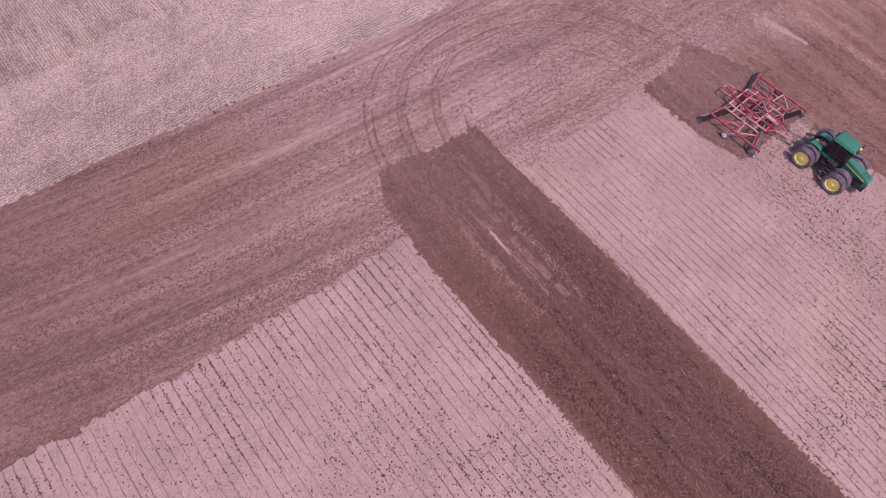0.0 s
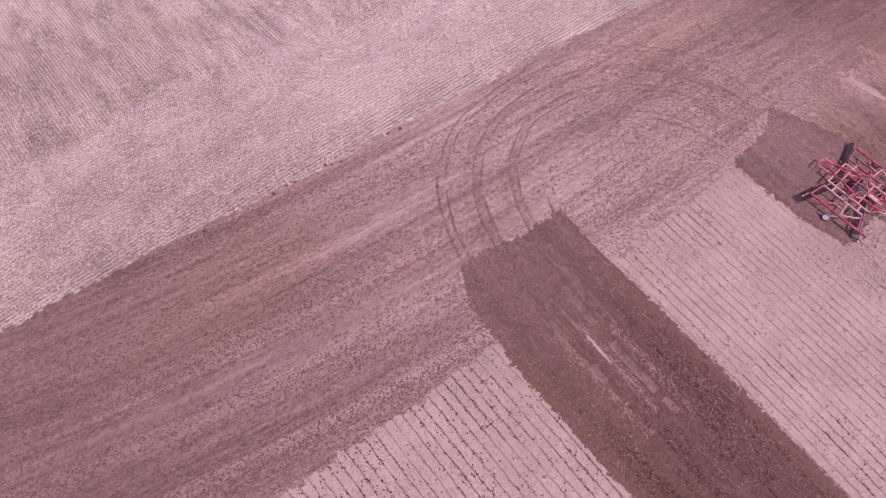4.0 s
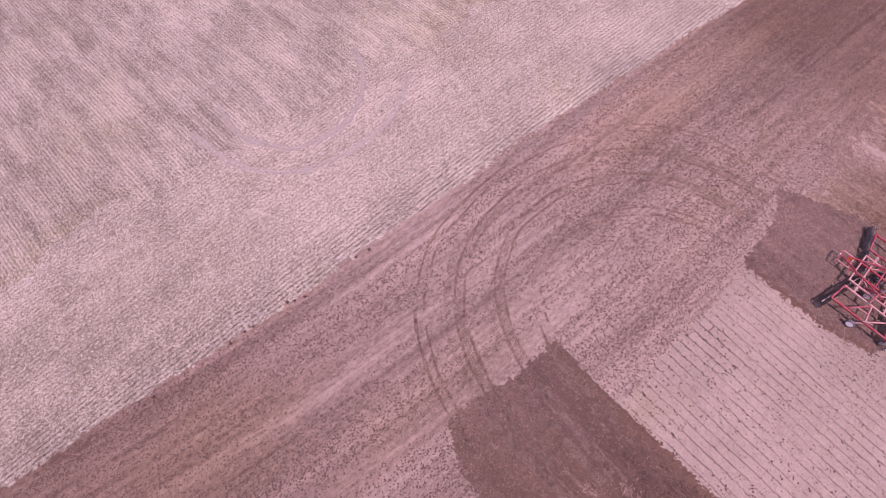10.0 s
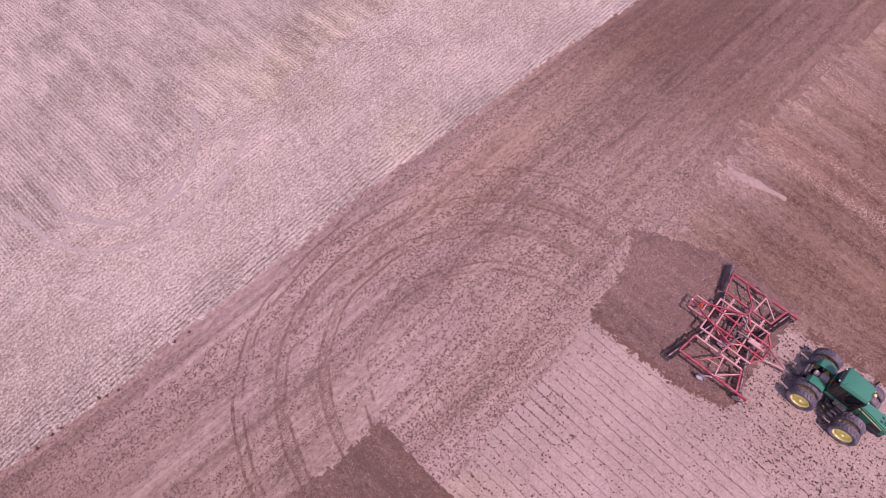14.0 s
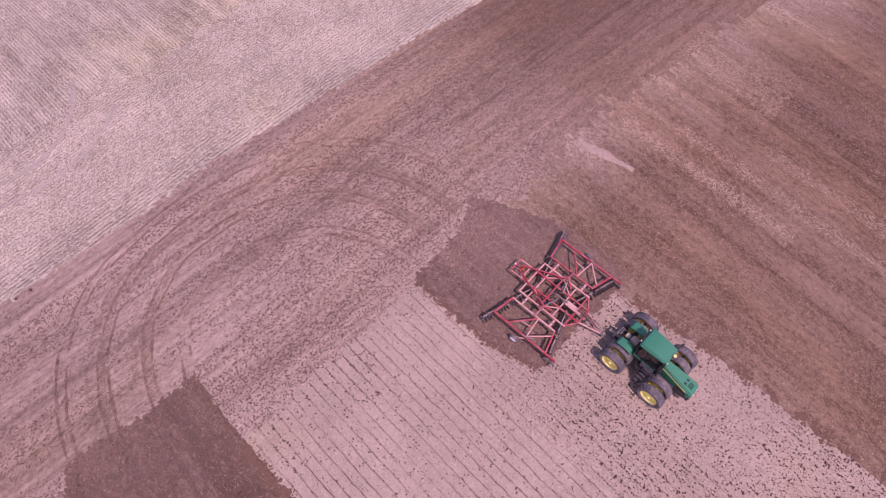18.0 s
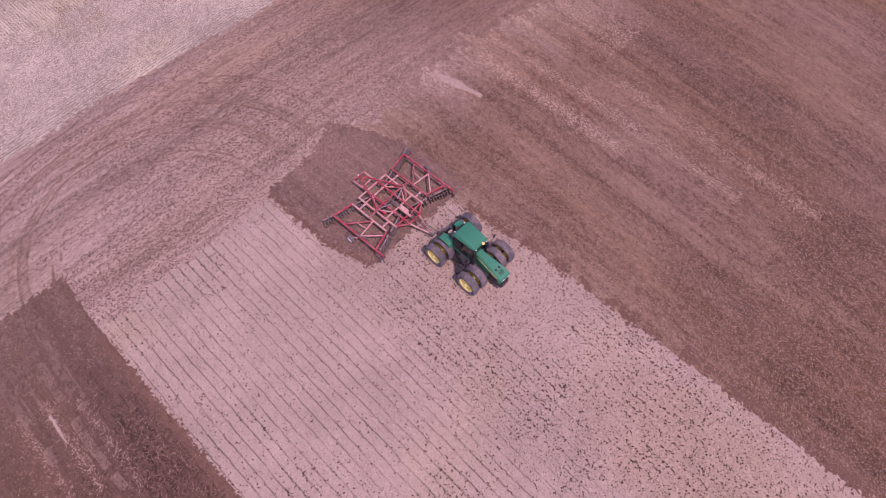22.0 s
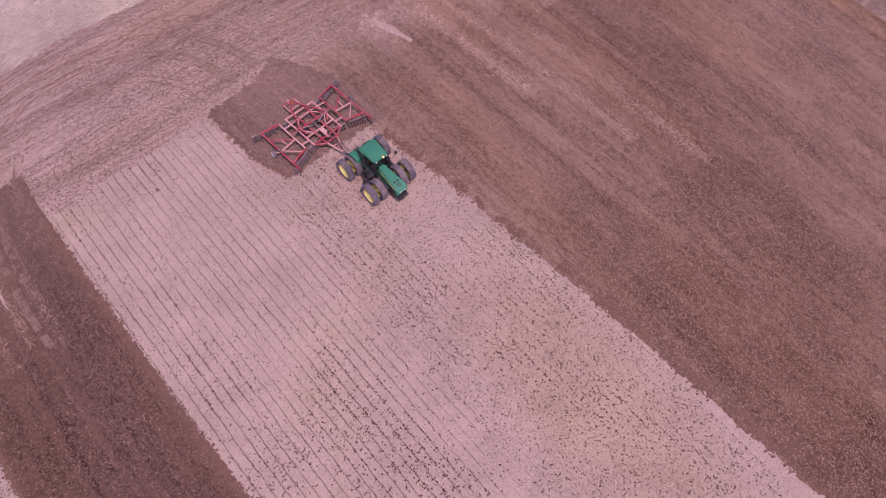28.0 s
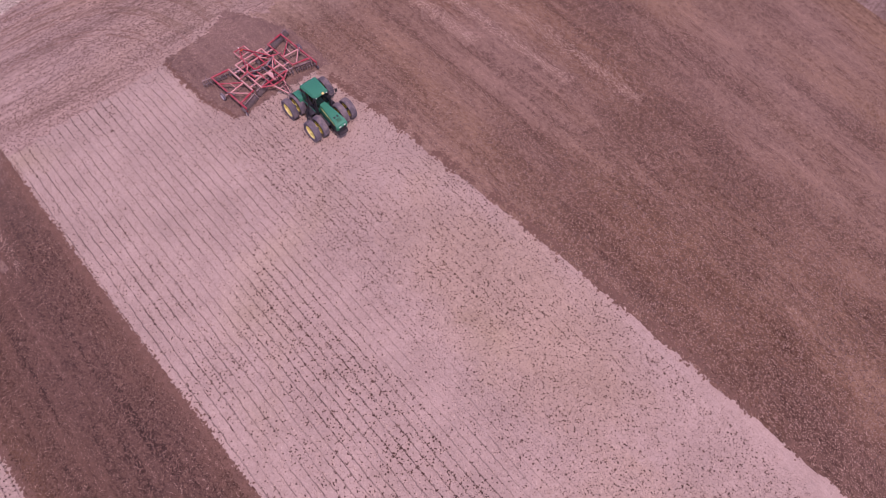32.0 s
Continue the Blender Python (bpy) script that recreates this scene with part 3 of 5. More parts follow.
def splayed(seed, n=5):
    """A splayed tuft: flat blades that lean out from one foot."""
    rng = random.Random(seed)
    v, f = [], []
    for k in range(n):
        a = 2 * math.pi * (k + rng.uniform(-0.4, 0.4)) / n
        ln, w, z = rng.uniform(0.5, 1.2), rng.uniform(0.18, 0.34), rng.uniform(0.25, 0.9)
        c, s = math.cos(a), math.sin(a)
        j = len(v)
        v += [(-s * w, c * w, 0.0), (s * w, -c * w, 0.05), (c * ln * 0.6 + s * w, s * ln * 0.6 - c * w, z), (c * ln, s * ln, z * 0.8)]
        f += [(j, j + 1, j + 2), (j, j + 2, j + 3)]
    return v, f


def sown(n, box, keep, seed, stray=0.0):
    rng = np.random.default_rng(seed)
    p = np.stack([rng.uniform(box[0], box[1], n), rng.uniform(box[2], box[3], n)], -1)
    r = region(p[:, 0], p[:, 1])
    if stray:
        r2 = region(p[:, 0], p[:, 1] + rng.normal(0, stray, n))
        r = np.where((p[:, 0] > 58) & np.isin(r, (0, 2)) & np.isin(r2, (0, 2)), r2, r)
    ok = np.isin(r, keep)
    return p[ok]


def clumped(p, scale, cut, seed):
    n = rough_noise(p[:, 0] / scale, p[:, 1] / scale, seed) * 0.65 + rough_noise(p[:, 0] / (scale * 0.3), p[:, 1] / (scale * 0.3), seed + 1) * 0.35
    return p[n > cut]


def on_rows(p, spacing, seed, axis=0, spread=0.06):
    rng = np.random.default_rng(seed)
    p = p.copy()
    p[:, axis] = np.round(p[:, axis] / spacing) * spacing + rng.normal(0, spread, len(p)) + spacing * 0.5
    return p


_p = on_rows(sown(46000, (-25, 59, -52, 23), (3, 6), 21), 0.76, 22)
scatter("row_stubs", STUB, clumped(_p, 9.0, 0.30, 23), (0.03, 0.075), M_STUB, "short brown cut stubs along the bean rows", "stubble", 1.0, 0.01, 0.3, 24)
_p = sown(52000, (-25, 59, -52, 23), (3, 6), 31)
_w = np.concatenate([clumped(_p * np.array([1.0, 0.45]), 5.0, 0.68, 32) * np.array([1.0, 1 / 0.45]), on_rows(clumped(_p * np.array([1.0, 0.4]), 4.0, 0.565, 34) * np.array([1.0, 1 / 0.4]), 0.76, 35), _p[:17000], sown(5000, (45, 59, -52, 12), (3,), 39)])
scatter("withered_weeds", splayed(4), _w, (0.045, 0.125), M_WEED, "dark withered weed tufts scattered over pale stubble", "weeds", 0.6, 0.0, 0.5, 36)
_p = np.concatenate([sown(90000, (-25, 59, -52, 23), (3, 6), 37), sown(42000, (44, 60, -52, 14), (3,), 40)])
scatter("chaff_flecks", splayed(5, 2), _p, (0.03, 0.08), M_FLECK, "tiny dark flecks of chaff over pale stubble", "chaff", 0.4, 0.0, 0.5, 38)

scatter("straw_bits", CHIP, sown(50000, (-25, 59, -52, 23), (3, 6), 41), (0.03, 0.085), M_STRAW, "pale straw bits lying on the stubble strip", "straw", 1.0, 0.0, 0.4, 42)
scatter("clods_recent", CLOD, sown(26000, (44, 60, 8, 25), (7,), 50), (0.03, 0.105), M_LIGHTER_CLOD, "lighter brown clods behind the harrow", "clods", 0.8, 0.0, 0.5, 49)
scatter("clods_fresh", CLOD, sown(70000, (14, 32, -52, 29), (1,), 51), (0.03, 0.105), M_CLOD, "dark crumbly clods on freshly disced soil", "clods", 0.8, 0.0, 0.5, 52)
scatter("clods_east", CLOD, sown(120000, (54, 108, -50, 28), (2,), 53, 5.0), (0.03, 0.105), M_MID_CLOD, "brown clods over the worked east field", "clods", 0.8, 0.0, 0.5, 54)


def banded(p, across, seed, cut):
    """Those of p that lie in long bands along the way the ground was worked."""
    w = p[:, 1] + headway(p[:, 0]) if across == "y" else p[:, 0]
    run = p[:, 0] if across == "y" else p[:, 1]
    n = 0.6 * rough_noise(run / 24.0, w / 2.2, seed) + 0.4 * rough_noise(run / 7.0, w / 0.7, seed + 1)
    return p[n + np.random.default_rng(seed).uniform(-0.42, 0.42, len(p)) > cut]


scatter("clods_headland", CLOD, sown(36000, (-20, 100, 18, 45), (0,), 55, 5.0), (0.02, 0.06), M_PALE_CLOD, "brown clods in streaks along the headland", "clods", 0.7, 0.0, 0.5, 57)
# crumbs coloured dark to paint the shaded gaps of worked soil, in bands
scatter("dark_crumbs_headland", CLOD, banded(sown(300000, (-20, 100, 18, 45), (0,), 56), "y", 58, 0.66), (0.028, 0.075), M_SHADE_CRUMB, "dark crumbs as shaded gaps in long bands along the headland", "clods", 0.6, 0.0, 0.5, 59, 2.0)
scatter("dark_crumbs_east", CLOD, banded(sown(90000, (54, 108, -50, 28), (2,), 88), "x", 89, 0.58), (0.03, 0.085), M_SHADE_CRUMB, "dark crumbs as shaded gaps in long bands over the east field", "clods", 0.6, 0.0, 0.5, 90, 1.6)
scatter("straw_on_east_field", CHIP, sown(62000, (54, 108, -50, 28), (2,), 61, 5.0), (0.03, 0.08), M_CHAFF, "pale straw bits mixed into the worked east field", "straw", 1.0, 0.0, 0.5, 64)
scatter("straw_in_fresh_soil", CHIP, sown(80000, (14, 60, -52, 29), (1, 7), 62), (0.028, 0.07), M_DULL, "dull straw bits mixed into freshly disced soil", "straw", 1.0, 0.0, 0.5, 65)
scatter("straw_fronds", CHIP, np.concatenate([clumped(sown(7000, (44, 60, 8, 25), (7,), 67), 2.2, 0.40, 68), sown(3500, (14, 32, -52, 29), (1,), 69)]), (0.05, 0.12), M_FROND, "withered straw fronds turned up with dark soil", "straw", 1.0, 0.0, 0.5, 79)
scatter("straw_on_headland", CHIP, sown(15000, (-20, 100, 18, 45), (0,), 63), (0.03, 0.075), M_CHAFF, "pale straw bits on the headland soil", "straw", 1.0, 0.0, 0.5, 66)
_p = on_rows(sown(120000, (-20, 100, 40, 100), (4,), 71), 0.31, 72, spread=0.035)
scatter("grain_stubs", STUB, _p, (0.035, 0.085), M_STUB, "brown cut grain stubs in straight rows", "stubble", 1.6, 0.01, 0.4, 73)
_p = on_rows(sown(70000, (-20, 100, 40, 66), (5,), 74), 0.36, 75, axis=1, spread=0.045)
scatter("end_row_stubs", STUB, _p, (0.035, 0.09), M_STUB, "brown cut grain stubs in the end rows", "stubble", 1.4, 0.01, 0.4, 76)
scatter("straw_residue", CHIP, sown(100000, (-20, 100, 40, 100), (4, 5), 77), (0.04, 0.11), M_HUSK, "pale bits of grain straw lying between the rows", "straw", 1.0, 0.0, 0.5, 78)


def along_edge(edge, n, y0, y1, spread, seed):
    rng = np.random.default_rng(seed)
    y = rng.uniform(y0, y1, n)
    return np.stack([line_y(edge, y) + rng.normal(0, spread, n), y], -1)


_p = np.concatenate([along_edge(FRESH_W, 4200, -50, 20, 0.16, 85) + np.array([0.12, 0.0]), along_edge(FRESH_E, 4200, -50, 20, 0.16, 86) - np.array([0.12, 0.0]), along_edge(PASS_W, 500, 9.5, 20.5, 0.16, 87), clumped(along_edge(EAST_EDGE, 5200, -50, 8, 0.32, 81) + np.array([0.45, 0.0]), 1.3, 0.46, 82), along_edge(FRESH_E, 900, -20, 20, 0.22, 83) - np.array([0.3, 0.0])])
scatter("edge_clods", CLOD, _p, (0.05, 0.17), M_CLOD, "dark clods thrown up along the edge of the stubble", "clods", 0.8, 0.0, 0.5, 84)


# ---- mesh helpers for the machines ----
def beam(bm, p, q, w, h=None, bevel=0.0):
    """A square tube from p to q, w wide and h high."""
    h = h or w
    p, q = Vector(p), Vector(q)
    d = q - p
    m = Matrix.Translation((p + q) / 2) @ d.to_track_quat("X", "Z").to_matrix().to_4x4() @ Matrix.Diagonal((d.length, w, h, 1))
    r = bmesh.ops.create_cube(bm, size=1.0, matrix=m)
    b = bevel or min(w, h) * 0.12
    es = list({e for v in r["verts"] for e in v.link_edges})
    bmesh.ops.bevel(bm, geom=es, offset=b, segments=1, affect="EDGES")
    return bm


def rod(bm, p, q, r, n=10, r2=None):
    p, q = Vector(p), Vector(q)
    d = q - p
    m = Matrix.Translation((p + q) / 2) @ d.to_track_quat("Z", "Y").to_matrix().to_4x4()
    bmesh.ops.create_cone(bm, cap_ends=True, segments=n, radius1=r, radius2=r if r2 is None else r2, depth=d.length, matrix=m)
    return bm


def block(bm, size, at, turn=(0, 0, 0), bevel=0.03, seg=2):
    m = pose(*at, *turn) @ Matrix.Diagonal((*size, 1))
    r = bmesh.ops.create_cube(bm, size=1.0, matrix=m)
    es = list({e for v in r["verts"] for e in v.link_edges})
    bmesh.ops.bevel(bm, geom=es, offset=min(bevel, min(size) * 0.45), segments=seg, affect="EDGES")
    return bm


def prism(bm, outline, y0, y1, bevel=0.02):
    """The outline in x, z drawn out from y0 to y1."""
    a = [bm.verts.new((x, y0, z)) for x, z in outline]
    b = [bm.verts.new((x, y1, z)) for x, z in outline]
    n = len(outline)
    fs = [bm.faces.new(a), bm.faces.new(b[::-1])]
    fs += [bm.faces.new((a[i], b[i], b[(i + 1) % n], a[(i + 1) % n])) for i in range(n)]
    bmesh.ops.recalc_face_normals(bm, faces=fs)
    if bevel:
        bmesh.ops.bevel(bm, geom=list({e for f in fs for e in f.edges}), offset=bevel, segments=2, affect="EDGES")
    return bm


def lathe(bm, profile, n=40):
    """A body of revolution about the y axis: profile of (radius, y)."""
    rings = []
    for r, y in profile:
        rings.append([bm.verts.new((r * math.cos(2 * math.pi * i / n), y, r * math.sin(2 * math.pi * i / n))) for i in range(n)])
    for a, b in zip(rings, rings[1:]):
        for i in range(n):
            j = (i + 1) % n
            bm.faces.new((a[i], a[j], b[j], b[i]))
    bmesh.ops.recalc_face_normals(bm, faces=bm.faces[:])
    return bm


def part(name, bm, material, parent, label="", at=None, smooth=False):
    """One mesh object under a thing or a part."""
    me = bpy.data.meshes.new(name)
    bm.to_mesh(me)
    bm.free()
    if smooth:
        me.polygons.foreach_set("use_smooth", [True] * len(me.polygons))
    me.materials.append(material)
    ob = new(name, me)
    ob.parent = parent
    if at is not None:
        ob.matrix_basis = at
    if label:
        ob["label"] = label
    return ob


def again(ob, parent, m):
    """The same mesh once more as a part of its own."""
    o = new(ob.name.split(".")[0], ob.data)
    o.parent, o.matrix_basis = parent, m
    if "label" in ob:
        o["label"] = ob["label"]
    return o


B = bmesh.new
M_GREEN = plain("green tractor paint", (0.0, 0.19, 0.105), 0.55, 0.12, 1.2, dust=0.04)
M_YELLOW = plain("yellow wheel paint", (0.98, 0.84, 0.26), 0.45, 0.15, 2.0, dust=0.15)
M_RUBBER = plain("dusty black rubber", (0.105, 0.100, 0.112), 0.85, 0.3, 2.5, dust=0.36, bump=0.15)
M_TANK = plain("dusty grey moulding", (0.13, 0.122, 0.135), 0.7, 0.3, 2.0, dust=0.3)
M_DARK = plain("dark grey metal", (0.035, 0.035, 0.04), 0.55, 0.3, 3.0, dust=0.18)
M_BLACK = plain("black plastic", (0.015, 0.015, 0.017), 0.5, 0.3, 3.0, dust=0.06)
M_STEEL = plain("worn grey steel", (0.22, 0.20, 0.19), 0.45, 0.3, 3.0, metal=0.6, dust=0.25)
M_DISC = plain("soil-polished disc steel", (0.17, 0.15, 0.15), 0.5, 0.35, 3.0, metal=0.3, dust=0.45)
M_GANG = plain("dusty gang steel", (0.15, 0.105, 0.105), 0.7, 0.4, 2.0, dust=0.5)
M_RED = plain("faded red implement paint", (0.36, 0.036, 0.050), 0.55, 0.35, 1.8, dust=0.36)
M_PALE = plain("red paint under a coat of dust", (0.50, 0.20, 0.18), 0.75, 0.4, 1.8, dust=0.60)
M_WHITE = plain("dusty white wheel paint", (0.80, 0.77, 0.72), 0.6, 0.15, 2.0, dust=0.08)
M_ORANGE = plain("orange reflector", (0.85, 0.16, 0.02), 0.4, 0.1, 3.0)
M_LAMP = plain("amber beacon plastic", (0.90, 0.72, 0.25), 0.25, 0.08, 3.0)
M_MUD = plain("pale dusty metal", (0.42, 0.36, 0.27), 0.85, 0.3, 2.0, dust=0.4)


def glass(name):
    s = Nodes(name)
    s.put(s.bsdf.inputs["Base Color"], (0.02, 0.03, 0.03, 1))
    s.put(s.bsdf.inputs["Roughness"], 0.04)
    s.put(s.bsdf.inputs["Transmission Weight"], 0.55)
    s.put(s.bsdf.inputs["IOR"], 1.45)
    return s.mat


M_GLASS = glass("tinted cab glass")


def seat_on_land(x, y, heading):
    """The pose of a machine that stands on the land at x, y; heading: degrees of its x axis from the world's."""
    e = 1.5
    sx = float(hill(np.array(x + e), np.array(y)) - hill(np.array(x - e), np.array(y))) / (2 * e)
    sy = float(hill(np.array(x), np.array(y + e)) - hill(np.array(x), np.array(y - e))) / (2 * e)
    up = Vector((-sx, -sy, 1)).normalized()
    fwd = Vector((math.cos(radians(heading)), math.sin(radians(heading)), 0))
    left = up.cross(fwd).normalized()
    fwd = left.cross(up)
    m = Matrix((fwd, left, up)).transposed().to_4x4()
    m.translation = (x, y, float(hill(np.array(x), np.array(y))))
    return m


# ---- the tractor ----
def make_tyre_mesh(r, w):
    bm = B()
    hw = w / 2
    lathe(bm, [(r * 0.62, -hw * 0.72), (r * 0.72, -hw * 0.97), (r * 0.86, -hw), (r * 0.935, -hw * 0.92), (r * 0.955, -hw * 0.4), (r * 0.96, 0),
               (r * 0.955, hw * 0.4), (r * 0.935, hw * 0.92), (r * 0.86, hw), (r * 0.72, hw * 0.97), (r * 0.62, hw * 0.72), (r * 0.62, -hw * 0.72)], 48)
    lugs = 24
    for i in range(lugs * 2):
        side = 1 if i % 2 else -1
        a0 = 2 * math.pi * (i / 2 + (0.25 if side > 0 else 0)) / lugs
        a1 = a0 + 0.21
        for k in range(2):
            ya, yb = side * hw * (0.06 + 0.46 * k), side * hw * (0.52 + 0.46 * k)
            ta, tb = a0 + (a1 - a0) * k / 2, a0 + (a1 - a0) * (k + 1) / 2
            ra, rb = r * (1.0 if k == 0 else 0.995), r * (0.995 if k == 0 else 0.965)
            lo = r * 0.90
            vs = []
            for t, y, rr in ((ta, ya, ra), (tb, yb, rb)):
                for d in (-0.028, 0.028):
                    for q in (lo, rr):
                        vs.append(bm.verts.new((q * math.cos(t + d), y, q * math.sin(t + d))))
            for f in ((1, 3, 7, 5), (0, 1, 5, 4), (3, 2, 6, 7), (0, 2, 3, 1), (5, 7, 6, 4)):
                bm.faces.new([vs[j] for j in f])
    bmesh.ops.recalc_face_normals(bm, faces=bm.faces[:])
    return bm


def make_rim(r, w):
    bm = B()
    hw = w / 2
    lathe(bm, [(r * 0.64, -hw * 0.78), (r * 0.60, -hw * 0.74), (r * 0.56, -hw * 0.3), (r * 0.50, hw * 0.1), (r * 0.34, hw * 0.22), (r * 0.20, hw * 0.34), (0.001, hw * 0.36)], 32)
    lathe(bm, [(r * 0.56, -hw * 0.3), (r * 0.58, hw * 0.6), (r * 0.64, hw * 0.80), (r * 0.655, hw * 0.74)], 32)
    return bm


def make_hub():
    bm = B()
    lathe(bm, [(0.17, -0.05), (0.17, 0.05), (0.12, 0.09), (0.10, 0.14), (0.001, 0.145)], 20)
    for i in range(10):
        a = 2 * math.pi * i / 10
        rod(bm, (0.235 * math.cos(a), -0.02, 0.235 * math.sin(a)), (0.235 * math.cos(a), 0.035, 0.235 * math.sin(a)), 0.018, 6)
    return bm


TRACTOR_AT = (52.95, 4.25, -90.0)


def make_tractor():
    t = new("tractor")
    t.matrix_basis = seat_on_land(*TRACTOR_AT)
    tagged(t, "green articulated tractor with dual tyres standing on pale stubble", "tractor")
    R, W = 1.03, 0.60
    first = None
    for ax in (1.75, -1.75):
        for y in (1.13, 2.02, -1.13, -2.02):
            side = 1 if y > 0 else -1
            spin = random.uniform(0, 360)
            m = pose(ax, y, R - 0.05, 0, spin, 0 if side > 0 else 180)
            if first is None:
                tyre = part("tyre", make_tyre_mesh(R, W), M_RUBBER, t, "dusty black lugged tyre", m, True)
                rim = part("rim", make_rim(R, W), M_YELLOW, tyre, "yellow steel rim", pose(0, 0.0, 0), True)
                hub = part("hub", make_hub(), M_YELLOW, tyre, "", pose(0, 0.13, 0), True)
                first = (tyre, rim, hub)
            else:
                ty = again(first[0], t, m)
                again(first[1], ty, pose(0, 0, 0))
                again(first[2], ty, pose(0, 0.13, 0))
        bm = B()
        rod(bm, (ax, -2.05, R - 0.05), (ax, 2.05, R - 0.05), 0.11, 14)
        rod(bm, (ax, -0.95, R - 0.05), (ax, 0.95, R - 0.05), 0.20, 14)
        rod(bm, (ax, -0.3, R - 0.05), (ax, 0.3, R - 0.05), 0.32, 16)
        part("axle", bm, M_DARK, t, "dark axle housing")
    # chassis
    bm = B()
    for s in (1, -1):
        prism(bm, [(0.25, 0.75), (3.3, 0.75), (3.55, 0.95), (3.55, 1.25), (0.25, 1.3)], s * 0.42 - 0.04, s * 0.42 + 0.04, 0.01)
    for x in (0.35, 1.1, 2.4, 3.4):
        block(bm, (0.12, 0.84, 0.35), (x, 0, 1.0), bevel=0.02)
    part("front_frame", bm, M_DARK, t)
    bm = B()
    for s in (1, -1):
        prism(bm, [(-2.75, 0.85), (-0.55, 0.80), (-0.55, 1.35), (-2.2, 1.45), (-2.75, 1.25)], s * 0.40 - 0.05, s * 0.40 + 0.05, 0.015)
    for x in (-0.65, -1.4, -2.6):
        block(bm, (0.14, 0.8, 0.4), (x, 0, 1.1), bevel=0.02)
    part("rear_frame", bm, M_DARK, t)
    bm = B()
    block(bm, (0.5, 0.34, 0.14), (-0.2, 0, 0.82))
    block(bm, (0.5, 0.34, 0.14), (-0.2, 0, 1.3))
    rod(bm, (-0.15, 0, 0.7), (-0.15, 0, 1.45), 0.12, 14)
    part("articulation_joint", bm, M_DARK, t)
    for s in (1, -1):
        bm = B()
        rod(bm, (-0.75, s * 0.34, 1.05), (-0.1, s * 0.42, 1.05), 0.07, 12)
        rod(bm, (-0.1, s * 0.42, 1.05), (0.45, s * 0.46, 1.05), 0.035, 10)
        part("steering_cylinder", bm, M_STEEL, t)
    # hood
    bm = B()
    out = [(0.78, 1.32), (3.30, 1.22), (3.62, 1.34), (3.76, 1.66), (3.70, 1.98), (3.42, 2.20), (2.2, 2.38), (0.78, 2.48)]
    prism(bm, out, -0.50, 0.50, 0.09)
    for v in bm.verts:
        k = max(0.0, min(1.0, (v.co.x - 0.78) / 3.0))
        v.co.y *= (0.60 + 0.56 * k) if v.co.z > 1.9 else (0.80 + 0.34 * k)
    hood = part("hood", bm, M_GREEN, t, "", None, True)
    hood.data.set_sharp_from_angle(angle=radians(35))
    for s in (0.17, -0.17):
        part("hood_vent", block(B(), (0.20, 0.17, 0.02), (2.86, s, 2.295), (0, 6.5, 0), 0.008), M_BLACK, hood)
    bm = B()
    for i in range(6):
        block(bm, (0.035, 0.46, 0.02), (3.10 + i * 0.062, 0, 2.262 - i * 0.011), (0, 8, 0), 0.006, 1)
    part("hood_screen", bm, plain("darker green screen", (0.006, 0.07, 0.03), 0.5, 0.2), hood, "dark slotted screen")
    for s in (1, -1):
        part("side_grille", block(B(), (0.85, 0.025, 0.42), (2.95, s * 0.530, 1.62), (0, 0, s * 3.2), 0.01), M_BLACK, hood, "black side grille")
        bm = B()
        for i in range(5):
            beam(bm, (2.62 + 0.17 * i, s * (0.488 + 0.005 * i), 1.46), (2.70 + 0.17 * i, s * (0.490 + 0.005 * i), 1.80), 0.02, 0.05)
        part("grille_bar", bm, M_GREEN, hood)
        part("hood_stripe", beam(B(), (0.95, s * 0.330, 2.12), (3.3, s * 0.548, 1.97), 0.014, 0.07), M_YELLOW, hood, "yellow stripe")
        part("headlight", block(B(), (0.04, 0.22, 0.13), (3.735, s * 0.24, 1.86), (0, 14, 0), 0.02), M_WHITE, hood, "clear headlight")
    bm = B()
    block(bm, (0.03, 0.72, 0.42), (3.735, 0, 1.52), (0, -10, 0), 0.01)
    for i in range(5):
        beam(bm, (3.76, -0.34, 1.38 + 0.07 * i), (3.76, 0.34, 1.38 + 0.07 * i), 0.02, 0.015)
    part("front_grille", bm, M_BLACK, hood)
    bm = B()
    block(bm, (0.28, 0.9, 0.45), (3.66, 0, 1.02), bevel=0.05)
    part("front_weight_bracket", bm, M_DARK, t)
    # cab
    cab = part("cab_floor", block(B(), (1.85, 1.62, 0.34), (-0.12, 0, 1.72), bevel=0.05), M_GREEN, t)
    bm = B()
    block(bm, (0.10, 1.5, 0.5), (-1.02, 0, 1.98), bevel=0.04)
    part("rear_cab_panel", bm, M_GREEN, t)
    bm = B()
    out = [(-1.08, 3.50), (0.98, 3.50), (1.05, 3.56), (0.96, 3.70), (0.5, 3.78), (-0.8, 3.76), (-1.12, 3.66)]
    prism(bm, out, -0.90, 0.90, 0.07)
    for v in bm.verts:
        v.co.y *= (1.0 - 0.16 * (v.co.x + 1.15) / 2.25) * (0.93 if v.co.z > 3.62 else 1.0)
    roof = part("cab_roof", bm, M_GREEN, t, "", None, True)
    roof.data.set_sharp_from_angle(angle=radians(35))
    part("air_duct", block(B(), (0.3, 1.3, 0.12), (-1.10, 0, 3.47), bevel=0.03), M_BLACK, roof)
    posts = [(0.82, 0.76, 0.90, 0.80), (-0.25, 0.80, -0.25, 0.84), (-1.02, 0.74, -1.06, 0.80)]
